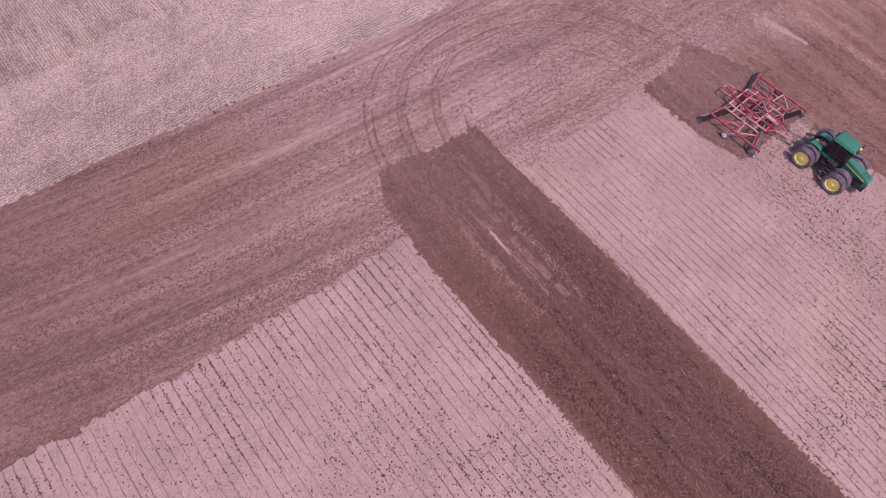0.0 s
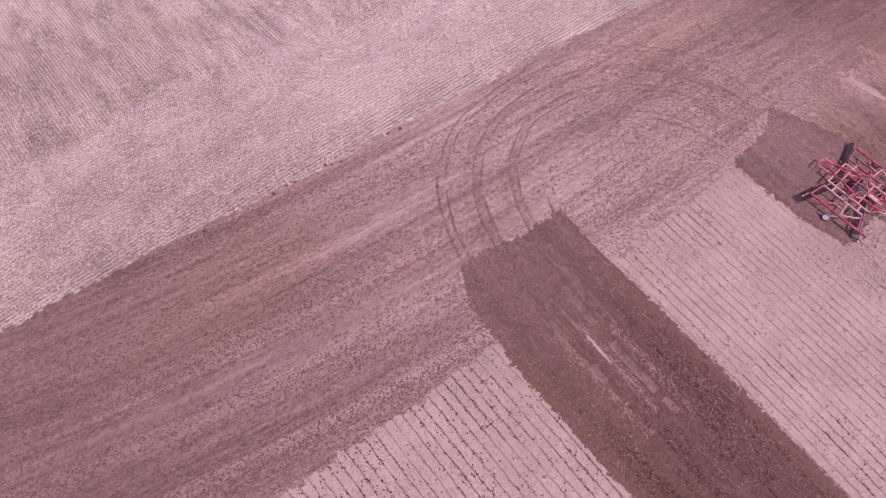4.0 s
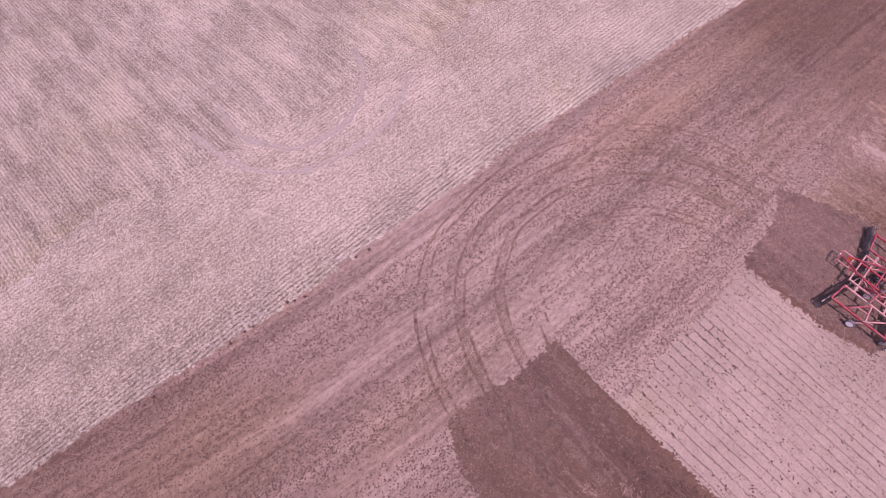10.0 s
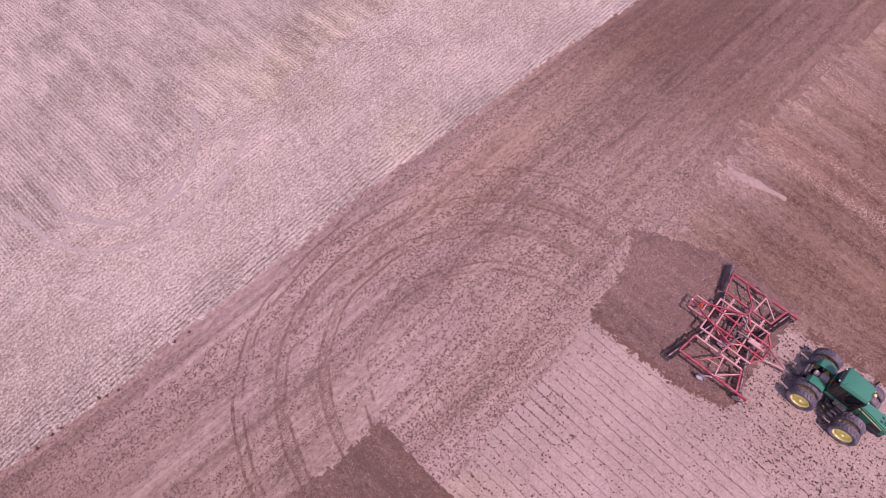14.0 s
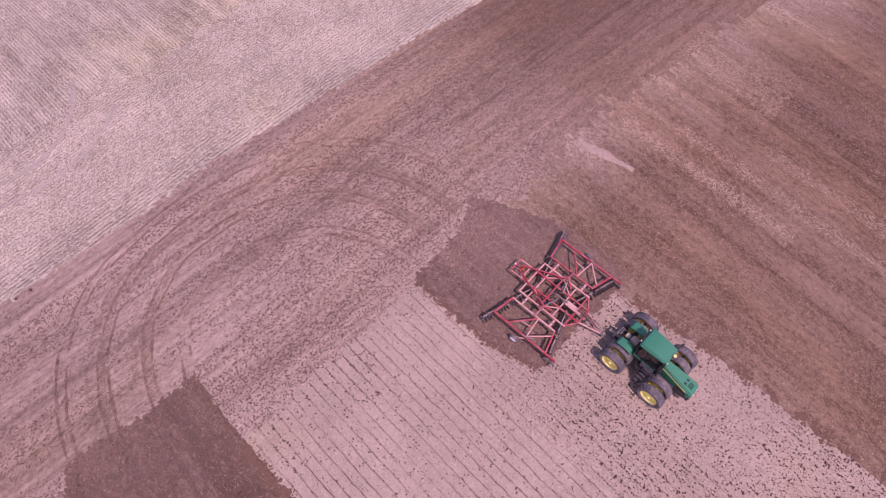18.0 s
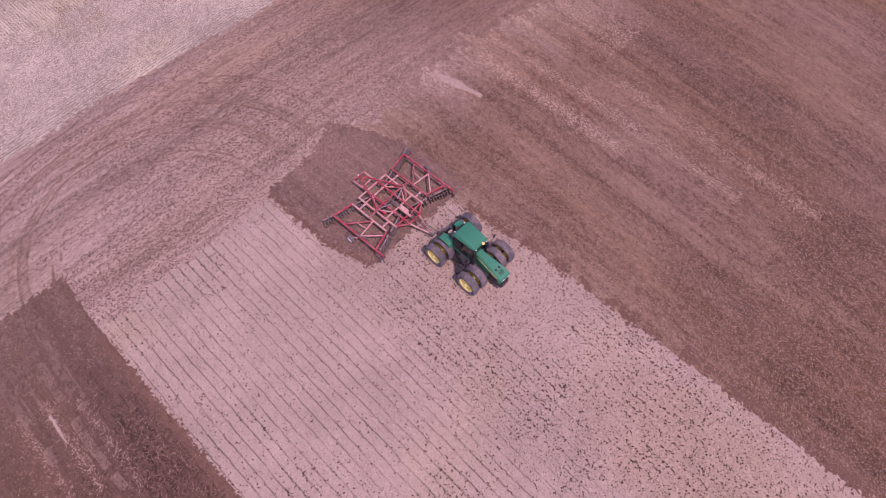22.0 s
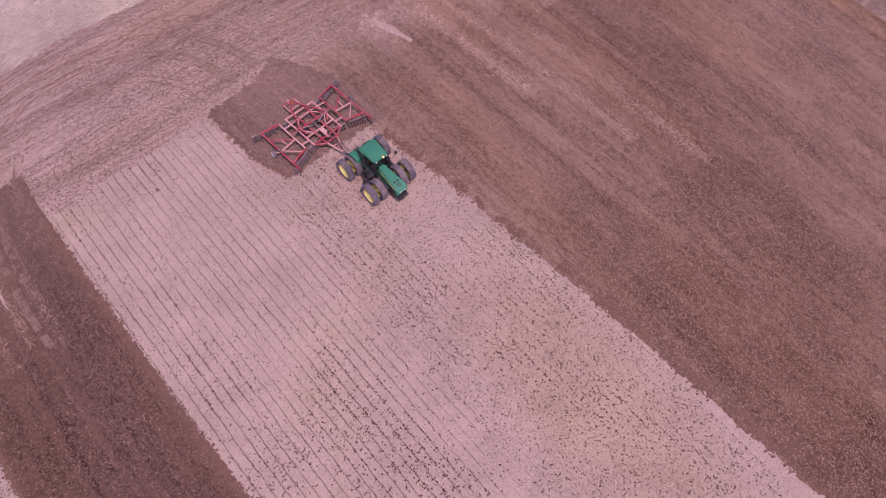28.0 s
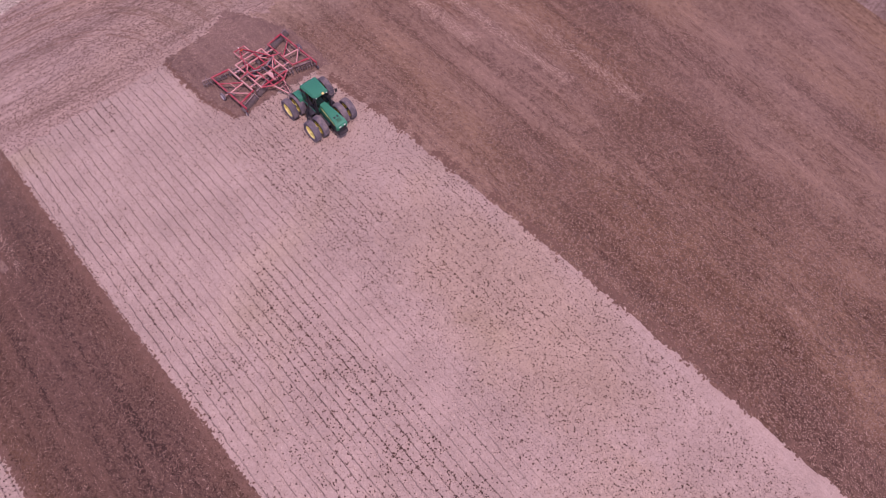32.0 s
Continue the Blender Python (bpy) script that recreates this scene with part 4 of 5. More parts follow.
    for x0, y0, x1, y1 in posts:
        for s in (1, -1):
            part("cab_post", beam(B(), (x0, s * y0, 1.85), (x1, s * y1, 3.54), 0.075, 0.09), M_BLACK, t)
    for s in (1, -1):
        part("side_window", beam(B(), (-0.99, s * 0.79, 2.70), (-0.30, s * 0.80, 2.70), 0.012, 1.6, 0.002), M_GLASS, t)
        part("door_window", beam(B(), (-0.20, s * 0.80, 2.70), (0.82, s * 0.785, 2.70), 0.012, 1.6, 0.002), M_GLASS, t)
    part("windscreen", beam(B(), (0.87, -0.74, 2.86), (0.87, 0.74, 2.86), 0.012, 1.34, 0.002), M_GLASS, t)
    part("rear_window", beam(B(), (-1.06, -0.72, 2.88), (-1.06, 0.72, 2.88), 0.012, 1.28, 0.002), M_GLASS, t)
    seat = part("driver_seat", block(B(), (0.5, 0.55, 0.16), (-0.35, 0, 2.28), bevel=0.05), M_BLACK, t, "empty black seat")
    part("seat_back", block(B(), (0.14, 0.52, 0.7), (-0.62, 0, 2.65), (0, -8, 0), 0.05), M_BLACK, seat)
    part("console", block(B(), (0.45, 0.25, 0.45), (-0.2, -0.45, 2.2), bevel=0.04), M_DARK, t)
    bm = B()
    bmesh.ops.create_cone(bm, cap_ends=False, segments=18, radius1=0.21, radius2=0.2, depth=0.03, matrix=pose(0.32, 0, 2.72, 0, -40, 0))
    rod(bm, (0.58, 0, 1.95), (0.33, 0, 2.7), 0.035)
    part("steering_column", bm, M_BLACK, t)
    bm = B()
    lathe(bm, [(0.001, -0.07), (0.11, -0.06), (0.13, 0.0), (0.09, 0.07), (0.001, 0.09)], 20)
    part("satellite_receiver", bm, M_LAMP, roof, "pale yellow receiver dome", pose(1.08, 0.16, 3.76, 90, 0, 0), True)
    for s in (1, -1):
        for x, q in ((0.97, 0.55), (-1.1, 0.55)):
            part("work_light", block(B(), (0.07, 0.12, 0.08), (x + 0.09 * (1 if x > 0 else -1), s * q, 3.56), bevel=0.02), M_WHITE, roof, "small clear work light")
        bm = B()
        rod(bm, (0.88, s * 0.80, 3.28), (1.02, s * 1.42, 3.32), 0.016, 8)
        rod(bm, (0.88, s * 0.80, 2.66), (1.02, s * 1.42, 2.80), 0.016, 8)
        rod(bm, (1.02, s * 1.42, 2.7), (1.02, s * 1.42, 3.45), 0.016, 8)
        arm = part("mirror_arm", bm, M_BLACK, t)
        part("mirror", block(B(), (0.07, 0.24, 0.42), (1.04, s * 1.52, 3.14), (0, 0, s * 8), 0.03), M_BLACK, arm)
        part("antenna", rod(B(), (-0.9, s * 0.78, 3.7), (-1.0, s * 0.95, 4.45), 0.012, 6), M_BLACK, roof)
        bm = B()
        rod(bm, (0.75, s * 1.0, 3.45), (0.95, s * 1.30, 3.52), 0.014, 6)
        block(bm, (0.05, 0.14, 0.1), (0.96, s * 1.34, 3.52), bevel=0.02)
        part("marker_light", bm, M_BLACK, t, "small dark lamp on a stalk")
    bm = B()
    pts = [(-1.11, -0.2, 2.02), (-1.11, 0.2, 2.02), (-1.11, 0, 2.38)]
    vs = [bm.verts.new(p) for p in pts] + [bm.verts.new((p[0] - 0.015, p[1], p[2])) for p in pts]
    for f in ((0, 1, 2), (5, 4, 3), (0, 3, 4, 1), (1, 4, 5, 2), (2, 5, 3, 0)):
        bm.faces.new([vs[i] for i in f])
    part("slow_sign", bm, M_ORANGE, t, "orange triangular reflector")
    # engine side, exhaust, tanks, steps
    bm = B()
    rod(bm, (1.02, -0.70, 1.5), (1.02, -0.70, 2.45), 0.13, 16)
    rod(bm, (1.02, -0.70, 2.45), (1.02, -0.70, 3.45), 0.065, 14)
    rod(bm, (1.02, -0.70, 3.42), (0.92, -0.74, 3.62), 0.062, 14)
    part("exhaust_stack", bm, M_BLACK, t, "black exhaust stack")
    bm = B()
    rod(bm, (1.0, 0.72, 1.6), (1.0, 0.72, 2.75), 0.10, 16)
    rod(bm, (1.0, 0.72, 2.75), (1.0, 0.72, 2.95), 0.17, 16)
    part("air_intake", bm, M_BLACK, t)
    for s in (1, -1):
        part("fuel_tank", block(B(), (1.05, 0.52, 0.62), (0.05, s * 1.02, 1.12), bevel=0.12, seg=3), M_TANK if s > 0 else M_BLACK, t, "grey moulded tank" if s > 0 else "black moulded tank")
        bm = B()
        for i in range(4):
            block(bm, (0.50, 0.24, 0.04), (0.42, s * (1.62 - 0.16 * i), 0.55 + 0.32 * i), bevel=0.01, seg=1)
        for x in (0.16, 0.68):
            beam(bm, (x, s * 1.66, 0.45), (x, s * 1.12, 1.68), 0.04, 0.05)
        part("cab_steps", bm, M_DARK, t, "dark grey steps")
        bm = B()
        rod(bm, (0.72, s * 1.42, 1.05), (0.72, s * 0.98, 2.55), 0.018, 8)
        rod(bm, (0.12, s * 1.42, 1.05), (0.12, s * 0.98, 2.55), 0.018, 8)
        part("handrail", bm, M_DARK, t)
        part("platform", block(B(), (1.0, 0.38, 0.05), (0.32, s * 0.98, 1.70), bevel=0.01), M_DARK, t)
        # rear fenders
        bm = B()
        top = [(-2.42, 1.50), (-2.40, 1.86), (-2.28, 2.04), (-1.95, 2.13), (-1.50, 2.14), (-1.22, 2.05), (-1.12, 1.86), (-1.10, 1.50)]
        under = [(x + (0.04 if x < -1.75 else -0.04), z - 0.05) for x, z in top[::-1]]
        under[0], under[-1] = (-1.14, 1.50), (-2.38, 1.50)
        prism(bm, top + under, s * 0.50, s * 1.16, 0.015)
        fender = part("rear_fender", bm, M_GREEN, t, "green rounded fender", None, True)
        fender.data.set_sharp_from_angle(angle=radians(40))
        part("fender_edge", block(B(), (1.18, 0.05, 0.05), (-1.76, s * 1.175, 2.02), bevel=0.015, seg=1), M_BLACK, fender)
        part("fender_bracket", beam(B(), (-1.75, s * 0.42, 1.35), (-1.75, s * 0.56, 2.06), 0.10, 0.08), M_DARK, fender)
        part("tail_lamp", block(B(), (0.05, 0.16, 0.10), (-2.80, s * 0.85, 1.68), bevel=0.02), M_DARK, t)
        # front splash guards
        bm = B()
        prism(bm, [(0.78, 1.38), (2.5, 1.30), (2.5, 1.36), (0.78, 1.44)], s * 0.50, s * 0.80, 0.01)
        part("front_guard", bm, M_DARK, t)
    bm = B()
    block(bm, (0.6, 0.62, 0.5), (-1.5, 0, 1.72), bevel=0.08)
    block(bm, (0.35, 0.4, 0.35), (-2.05, 0, 1.68), bevel=0.05)
    part("transmission_cover", bm, M_MUD, t, "dusty pale transmission cover")
    bm = B()
    for i in range(4):
        block(bm, (0.16, 0.09, 0.22), (-2.55, -0.22 + 0.15 * i, 1.62), bevel=0.02)
    block(bm, (0.1, 0.8, 0.3), (-2.72, 0, 1.42), bevel=0.03)
    part("hydraulic_block", bm, M_STEEL, t, "grey hydraulic couplers")
    bm = B()
    beam(bm, (-1.8, 0, 0.56), (-3.35, 0, 0.56), 0.20, 0.08)
    block(bm, (0.3, 0.62, 0.10), (-2.75, 0, 0.62), bevel=0.02)
    for s in (1, -1):
        beam(bm, (-2.72, s * 0.28, 0.62), (-2.68, s * 0.34, 1.25), 0.08)
    rod(bm, (-3.28, 0, 0.42), (-3.28, 0, 0.86), 0.035, 10)
    part("drawbar", bm, M_MUD, t, "dusty drawbar")
    return t


make_tractor()


# ---- the disc harrow ----
HARROW_AT = (51.95, 12.25, -87.0)


def make_disc(r=0.33):
    bm = B()
    n = 20
    prof = [(0.03, 0.0), (0.12, 0.008), (0.22, 0.03), (r, 0.075), (r, 0.068), (0.22, 0.022), (0.12, 0.0), (0.03, -0.008)]
    lathe(bm, prof, n)
    return bm


def gang_axis(side, front):
    if front:
        return Vector((2.75, side * 4.45, 0.30)), Vector((1.45, side * 0.28, 0.30))
    return Vector((-2.85, side * 5.15, 0.30)), Vector((-1.45, side * 0.28, 0.30))


def make_harrow():
    h = new("disc_harrow")
    h.matrix_basis = seat_on_land(*HARROW_AT)
    tagged(h, "red folding disc harrow with dusty frame on dark worked soil", "harrow")
    Z = 0.92
    # middle frame
    for s in (1, -1):
        part("main_beam", beam(B(), (2.75, s * 0.62, Z), (-2.55, s * 0.62, Z), 0.13, 0.17), M_RED, h)
        part("side_beam", beam(B(), (2.15, s * 1.55, Z), (-2.15, s * 1.55, Z), 0.13, 0.17), M_PALE, h)
    for x, y, m in ((2.70, 0.66, M_RED), (2.05, 1.62, M_RED), (0.95, 1.62, M_PALE), (-0.25, 1.62, M_RED), (-1.35, 1.62, M_PALE), (-2.12, 1.62, M_PALE)):
        part("cross_beam", beam(B(), (x, -y, Z + 0.003), (x, y, Z + 0.003), 0.12, 0.15), m, h)
    for s in (1, -1):
        part("frame_brace", beam(B(), (2.70, s * 0.66, Z + 0.01), (2.05, s * 1.55, Z + 0.01), 0.11, 0.13), M_RED, h)
        part("frame_brace", beam(B(), (0.95, s * 0.66, Z + 0.01), (-0.25, s * 1.5, Z + 0.01), 0.09, 0.11), M_PALE, h)
        part("frame_brace", beam(B(), (-1.35, s * 0.62, Z + 0.01), (-0.3, s * 1.5, Z + 0.01), 0.09, 0.11), M_PALE, h)
        # raised fold tower
        part("fold_tower", beam(B(), (0.65, s * 1.20, Z), (0.05, s * 1.52, Z + 0.62), 0.13, 0.13), M_RED, h)
        part("fold_tower", beam(B(), (-0.75, s * 1.20, Z), (0.05, s * 1.52, Z + 0.62), 0.13, 0.13), M_RED, h)
        part("fold_arm", beam(B(), (0.05, s * 1.52, Z + 0.60), (0.0, s * 2.45, Z + 0.22), 0.10, 0.14), M_RED, h)
        bm = B()
        rod(bm, (0.45, s * 0.35, Z + 0.30), (0.20, s * 1.15, Z + 0.52), 0.065, 12)
        rod(bm, (0.20, s * 1.15, Z + 0.52), (0.05, s * 2.35, Z + 0.34), 0.032, 10)
        part("fold_cylinder", bm, M_STEEL, h, "grey hydraulic cylinder")
    part("top_box", block(B(), (1.35, 0.42, 0.16), (1.75, 0, Z + 0.20), bevel=0.03), M_PALE, h, "dusty flat cover plate")
    part("hose_bracket", beam(B(), (2.2, 0, Z), (2.2, 0, Z + 0.75), 0.08), M_RED, h)
    part("lift_shaft", rod(B(), (-0.05, -1.5, Z - 0.2), (-0.05, 1.5, Z - 0.2), 0.07, 14), M_DARK, h)
    bm = B()
    rod(bm, (0.1, 0.0, Z + 0.2), (1.2, 0.0, Z + 0.28), 0.06, 12)
    rod(bm, (-0.5, 0.0, Z + 0.1), (0.1, 0.0, Z + 0.2), 0.03, 10)
    part("lift_cylinder", bm, M_STEEL, h)
    # rear frame with its two long struts
    for s in (1, -1):
        part("rear_beam", beam(B(), (-2.12, s * 0.62, Z - 0.02), (-3.75, s * 0.62, Z - 0.06), 0.10, 0.12), M_PALE, h)
        part("rear_strut", beam(B(), (0.0, s * 1.45, Z + 0.52), (-3.30, s * 0.20, Z + 0.10), 0.10, 0.10), M_RED, h)
    for x in (-2.72, -3.72):
        part("rear_cross_beam", beam(B(), (x, -0.66, Z - 0.03), (x, 0.66, Z - 0.03), 0.10, 0.12), M_RED if x < -3 else M_PALE, h)
    part("rear_middle_beam", beam(B(), (-2.72, 0.0, Z), (-3.72, 0.0, Z - 0.03), 0.08, 0.10), M_RED, h)
    part("rear_reflector", block(B(), (0.03, 0.34, 0.34), (-3.05, -0.1, Z + 0.3), (0, 30, 0), 0.01), M_ORANGE, h, "orange warning plate")
    part("rear_hitch", rod(B(), (-3.78, 0, Z - 0.25), (-3.78, 0, Z + 0.12), 0.05, 10), M_WHITE, h)
    # tongue
    for s in (1, -1):
        part("tongue_bar", beam(B(), (2.72, s * 0.55, Z - 0.06), (4.35, s * 0.07, 0.62), 0.10, 0.12), M_PALE, h)
    part("tongue_cross", beam(B(), (3.3, -0.38, Z - 0.14), (3.3, 0.38, Z - 0.14), 0.08), M_PALE, h)
    part("hitch_plate", block(B(), (0.5, 0.2, 0.12), (4.5, 0, 0.60), bevel=0.02), M_STEEL, h)
    part("levelling_rod", rod(B(), (2.2, 0, Z + 0.55), (4.0, 0, 0.78), 0.035, 10), M_RED, h)
    bm = B()
    rod(bm, (3.55, 0.34, 0.18), (3.55, 0.34, 1.05), 0.045, 10)
    block(bm, (0.2, 0.2, 0.03), (3.55, 0.34, 0.17), bevel=0.008)
    part("jack_stand", bm, M_DARK, h)
    for k in range(3):
        cu = bpy.data.curves.new("hose", "CURVE")
        cu.dimensions, cu.bevel_depth, cu.bevel_resolution = "3D", 0.018, 2
        sp = cu.splines.new("BEZIER")
        sp.bezier_points.add(2)
        for b, co in zip(sp.bezier_points, ((2.25, 0.06 * k - 0.06, Z + 0.7), (3.6, 0.14 * k - 0.10, 1.25), (5.25, 0.13 * k - 0.12, 1.55))):
            b.co, b.handle_left_type, b.handle_right_type = co, "AUTO", "AUTO"
        o = new("hose", cu)
        dg = bpy.context.evaluated_depsgraph_get()
        me = bpy.data.meshes.new_from_object(o.evaluated_get(dg))
        bpy.data.objects.remove(o)
        me.materials.clear()
        me.materials.append(M_BLACK)
        ob = new("hydraulic_hose", me)
        ob.parent = h
        ob["label"] = "black hydraulic hose"
    # wings
    for s in (1, -1):
        part("wing_outer_beam", beam(B(), (3.25, s * 4.15, Z), (-2.45, s * 4.15, Z), 0.15, 0.18), M_RED, h)
        part("wing_inner_beam", beam(B(), (1.85, s * 2.35, Z), (-2.15, s * 2.35, Z), 0.13, 0.17), M_RED if s > 0 else M_PALE, h)
        part("wing_front_beam", beam(B(), (2.35, s * 4.15, Z + 0.003), (1.82, s * 2.30, Z + 0.003), 0.13, 0.16), M_RED, h)
        part("wing_rear_beam", beam(B(), (-2.42, s * 4.15, Z + 0.003), (-2.12, s * 2.30, Z + 0.003), 0.13, 0.16), M_RED, h)
        part("wing_middle_beam", beam(B(), (0.55, s * 4.1, Z + 0.005), (0.35, s * 2.38, Z + 0.005), 0.10, 0.12), M_PALE, h)
        part("wing_brace", beam(B(), (1.95, s * 2.75, Z + 0.008), (0.55, s * 4.05, Z + 0.008), 0.10, 0.11), M_PALE, h)
        part("wing_brace", beam(B(), (0.30, s * 2.42, Z + 0.008), (-1.15, s * 4.08, Z + 0.008), 0.10, 0.11), M_RED, h)
        part("wing_brace", beam(B(), (-0.55, s * 3.35, Z + 0.012), (0.42, s * 3.25, Z + 0.012), 0.07, 0.08), M_PALE, h)
        for x in (1.3, -1.3):
            part("wing_hinge", rod(B(), (x - 0.2, s * 1.95, Z), (x + 0.2, s * 1.95, Z), 0.06, 10), M_STEEL, h)
            part("hinge_link", beam(B(), (x, s * 1.6, Z - 0.002), (x, s * 2.3, Z - 0.002), 0.16, 0.07), M_PALE, h)
        # end caster
        bm = B()
        rod(bm, (3.2, s * 4.15, Z), (3.2, s * 4.15, 0.5), 0.035, 10)
        part("caster_stem", bm, M_RED, h)
        wheel(h, (3.15, s * 4.24, 0.20), 0.20, 0.12, "front_gauge_wheel", s)
        # carrying wheels
        part("wheel_arm", beam(B(), (0.45, s * 4.30, Z - 0.05), (-0.12, s * 4.44, 0.42), 0.09, 0.12), M_PALE, h)
        wheel(h, (-0.12, s * 4.60, 0.38), 0.38, 0.24, "wing_wheel", s)
        part("wheel_arm", beam(B(), (0.45, s * 1.05, Z - 0.05), (-0.20, s * 1.08, 0.42), 0.09, 0.12), M_PALE, h)
        wheel(h, (-0.20, s * 0.92, 0.38), 0.38, 0.26, "carrying_wheel", s)
        wheel(h, (-0.20, s * 1.25, 0.38), 0.38, 0.26, "carrying_wheel", s)
        bm = B()
        rod(bm, (1.1, s * 3.9, Z + 0.10), (0.3, s * 4.22, Z + 0.12), 0.05, 10)
        part("wheel_cylinder", bm, M_STEEL, h)
        # disc gangs
        for front in (True, False):
            a, b = gang_axis(s, front)
            for lo, hi in ((0.02, 0.50), (0.54, 1.0)):
                p, q = a.lerp(b, lo), a.lerp(b, hi)
                up = Vector((0, 0, 0.50))
                gb = part("gang_beam", beam(B(), p.lerp(q, 0.02) + up, p.lerp(q, 0.98) + up, 0.10, 0.10), M_GANG if lo else M_RED, h)
                part("gang_shaft", rod(B(), p, q, 0.03, 8), M_STEEL, h)
                for k in (0.2, 0.8):
                    c = p.lerp(q, k)
                    part("gang_hanger", beam(B(), c + Vector((0.05, 0, 0.02)), c + Vector((0.0, 0, 0.50)), 0.06, 0.05), M_GANG, gb)
                    part("gang_post", beam(B(), c + Vector((0.0, 0, 0.50)), c + Vector((0, 0, Z - 0.33)) + Vector((0, 0, 0.30)), 0.08), M_GANG, gb)
                d = (q - p).normalized()
                turn = math.degrees(math.atan2(d.y, d.x)) - 90
                n = max(2, int((q - p).length / 0.235))
                for i in range(n):
                    c = p.lerp(q, (i + 0.5) / n)
                    flip = 0 if front else 180
                    m = pose(c.x, c.y, c.z, 0, 0, turn + flip)
                    if not DISCS:
                        DISCS.append(part("disc", make_disc(), M_DISC, h, "soil-polished steel disc", m))
                    else:
                        again(DISCS[0], h, m)
                for i in range(n - 1):
                    c = p.lerp(q, (i + 0.9) / n)
                    m = pose(c.x, c.y, c.z, 0, 0, 0 if front else 180)
                    if not SCRAPERS:
                        SCRAPERS.append(part("scraper", beam(B(), (0, 0, 0.46), (-0.26, 0, 0.16), 0.03, 0.012), M_DARK, h, "", m))
                    else:
                        again(SCRAPERS[0], h, m)
    return h


DISCS, SCRAPERS = [], []
WHEELS = {}


def wheel(h, at, r, w, name, side):
    m = pose(*at, 0, 0, 0 if side > 0 else 180)
    if name not in WHEELS:
        bm = B()
        hw = w / 2
        lathe(bm, [(r * 0.55, -hw * 0.8), (r * 0.8, -hw), (r * 0.97, -hw * 0.7), (r, 0), (r * 0.97, hw * 0.7), (r * 0.8, hw), (r * 0.55, hw * 0.8), (r * 0.55, -hw * 0.8)], 24)
        ty = part(name, bm, M_RUBBER, h, "dusty black implement tyre", m, True)
        bm = B()
        lathe(bm, [(r * 0.72, -hw * 0.6), (r * 0.72, hw * 0.96), (r * 0.62, hw * 0.90), (r * 0.50, hw * 0.70), (r * 0.25, hw * 0.85), (r * 0.18, hw * 1.02), (0.001, hw * 1.04)], 20)
        rim = part("wheel_rim", bm, M_WHITE, ty, "dusty white rim", pose(0, 0, 0), True)
        WHEELS[name] = (ty, rim)
    else:
        ty = again(WHEELS[name][0], h, m)
        again(WHEELS[name][1], ty, pose(0, 0, 0))


make_harrow()


# ---- tyre tracks and marks on the land ----
STEP = 0.11


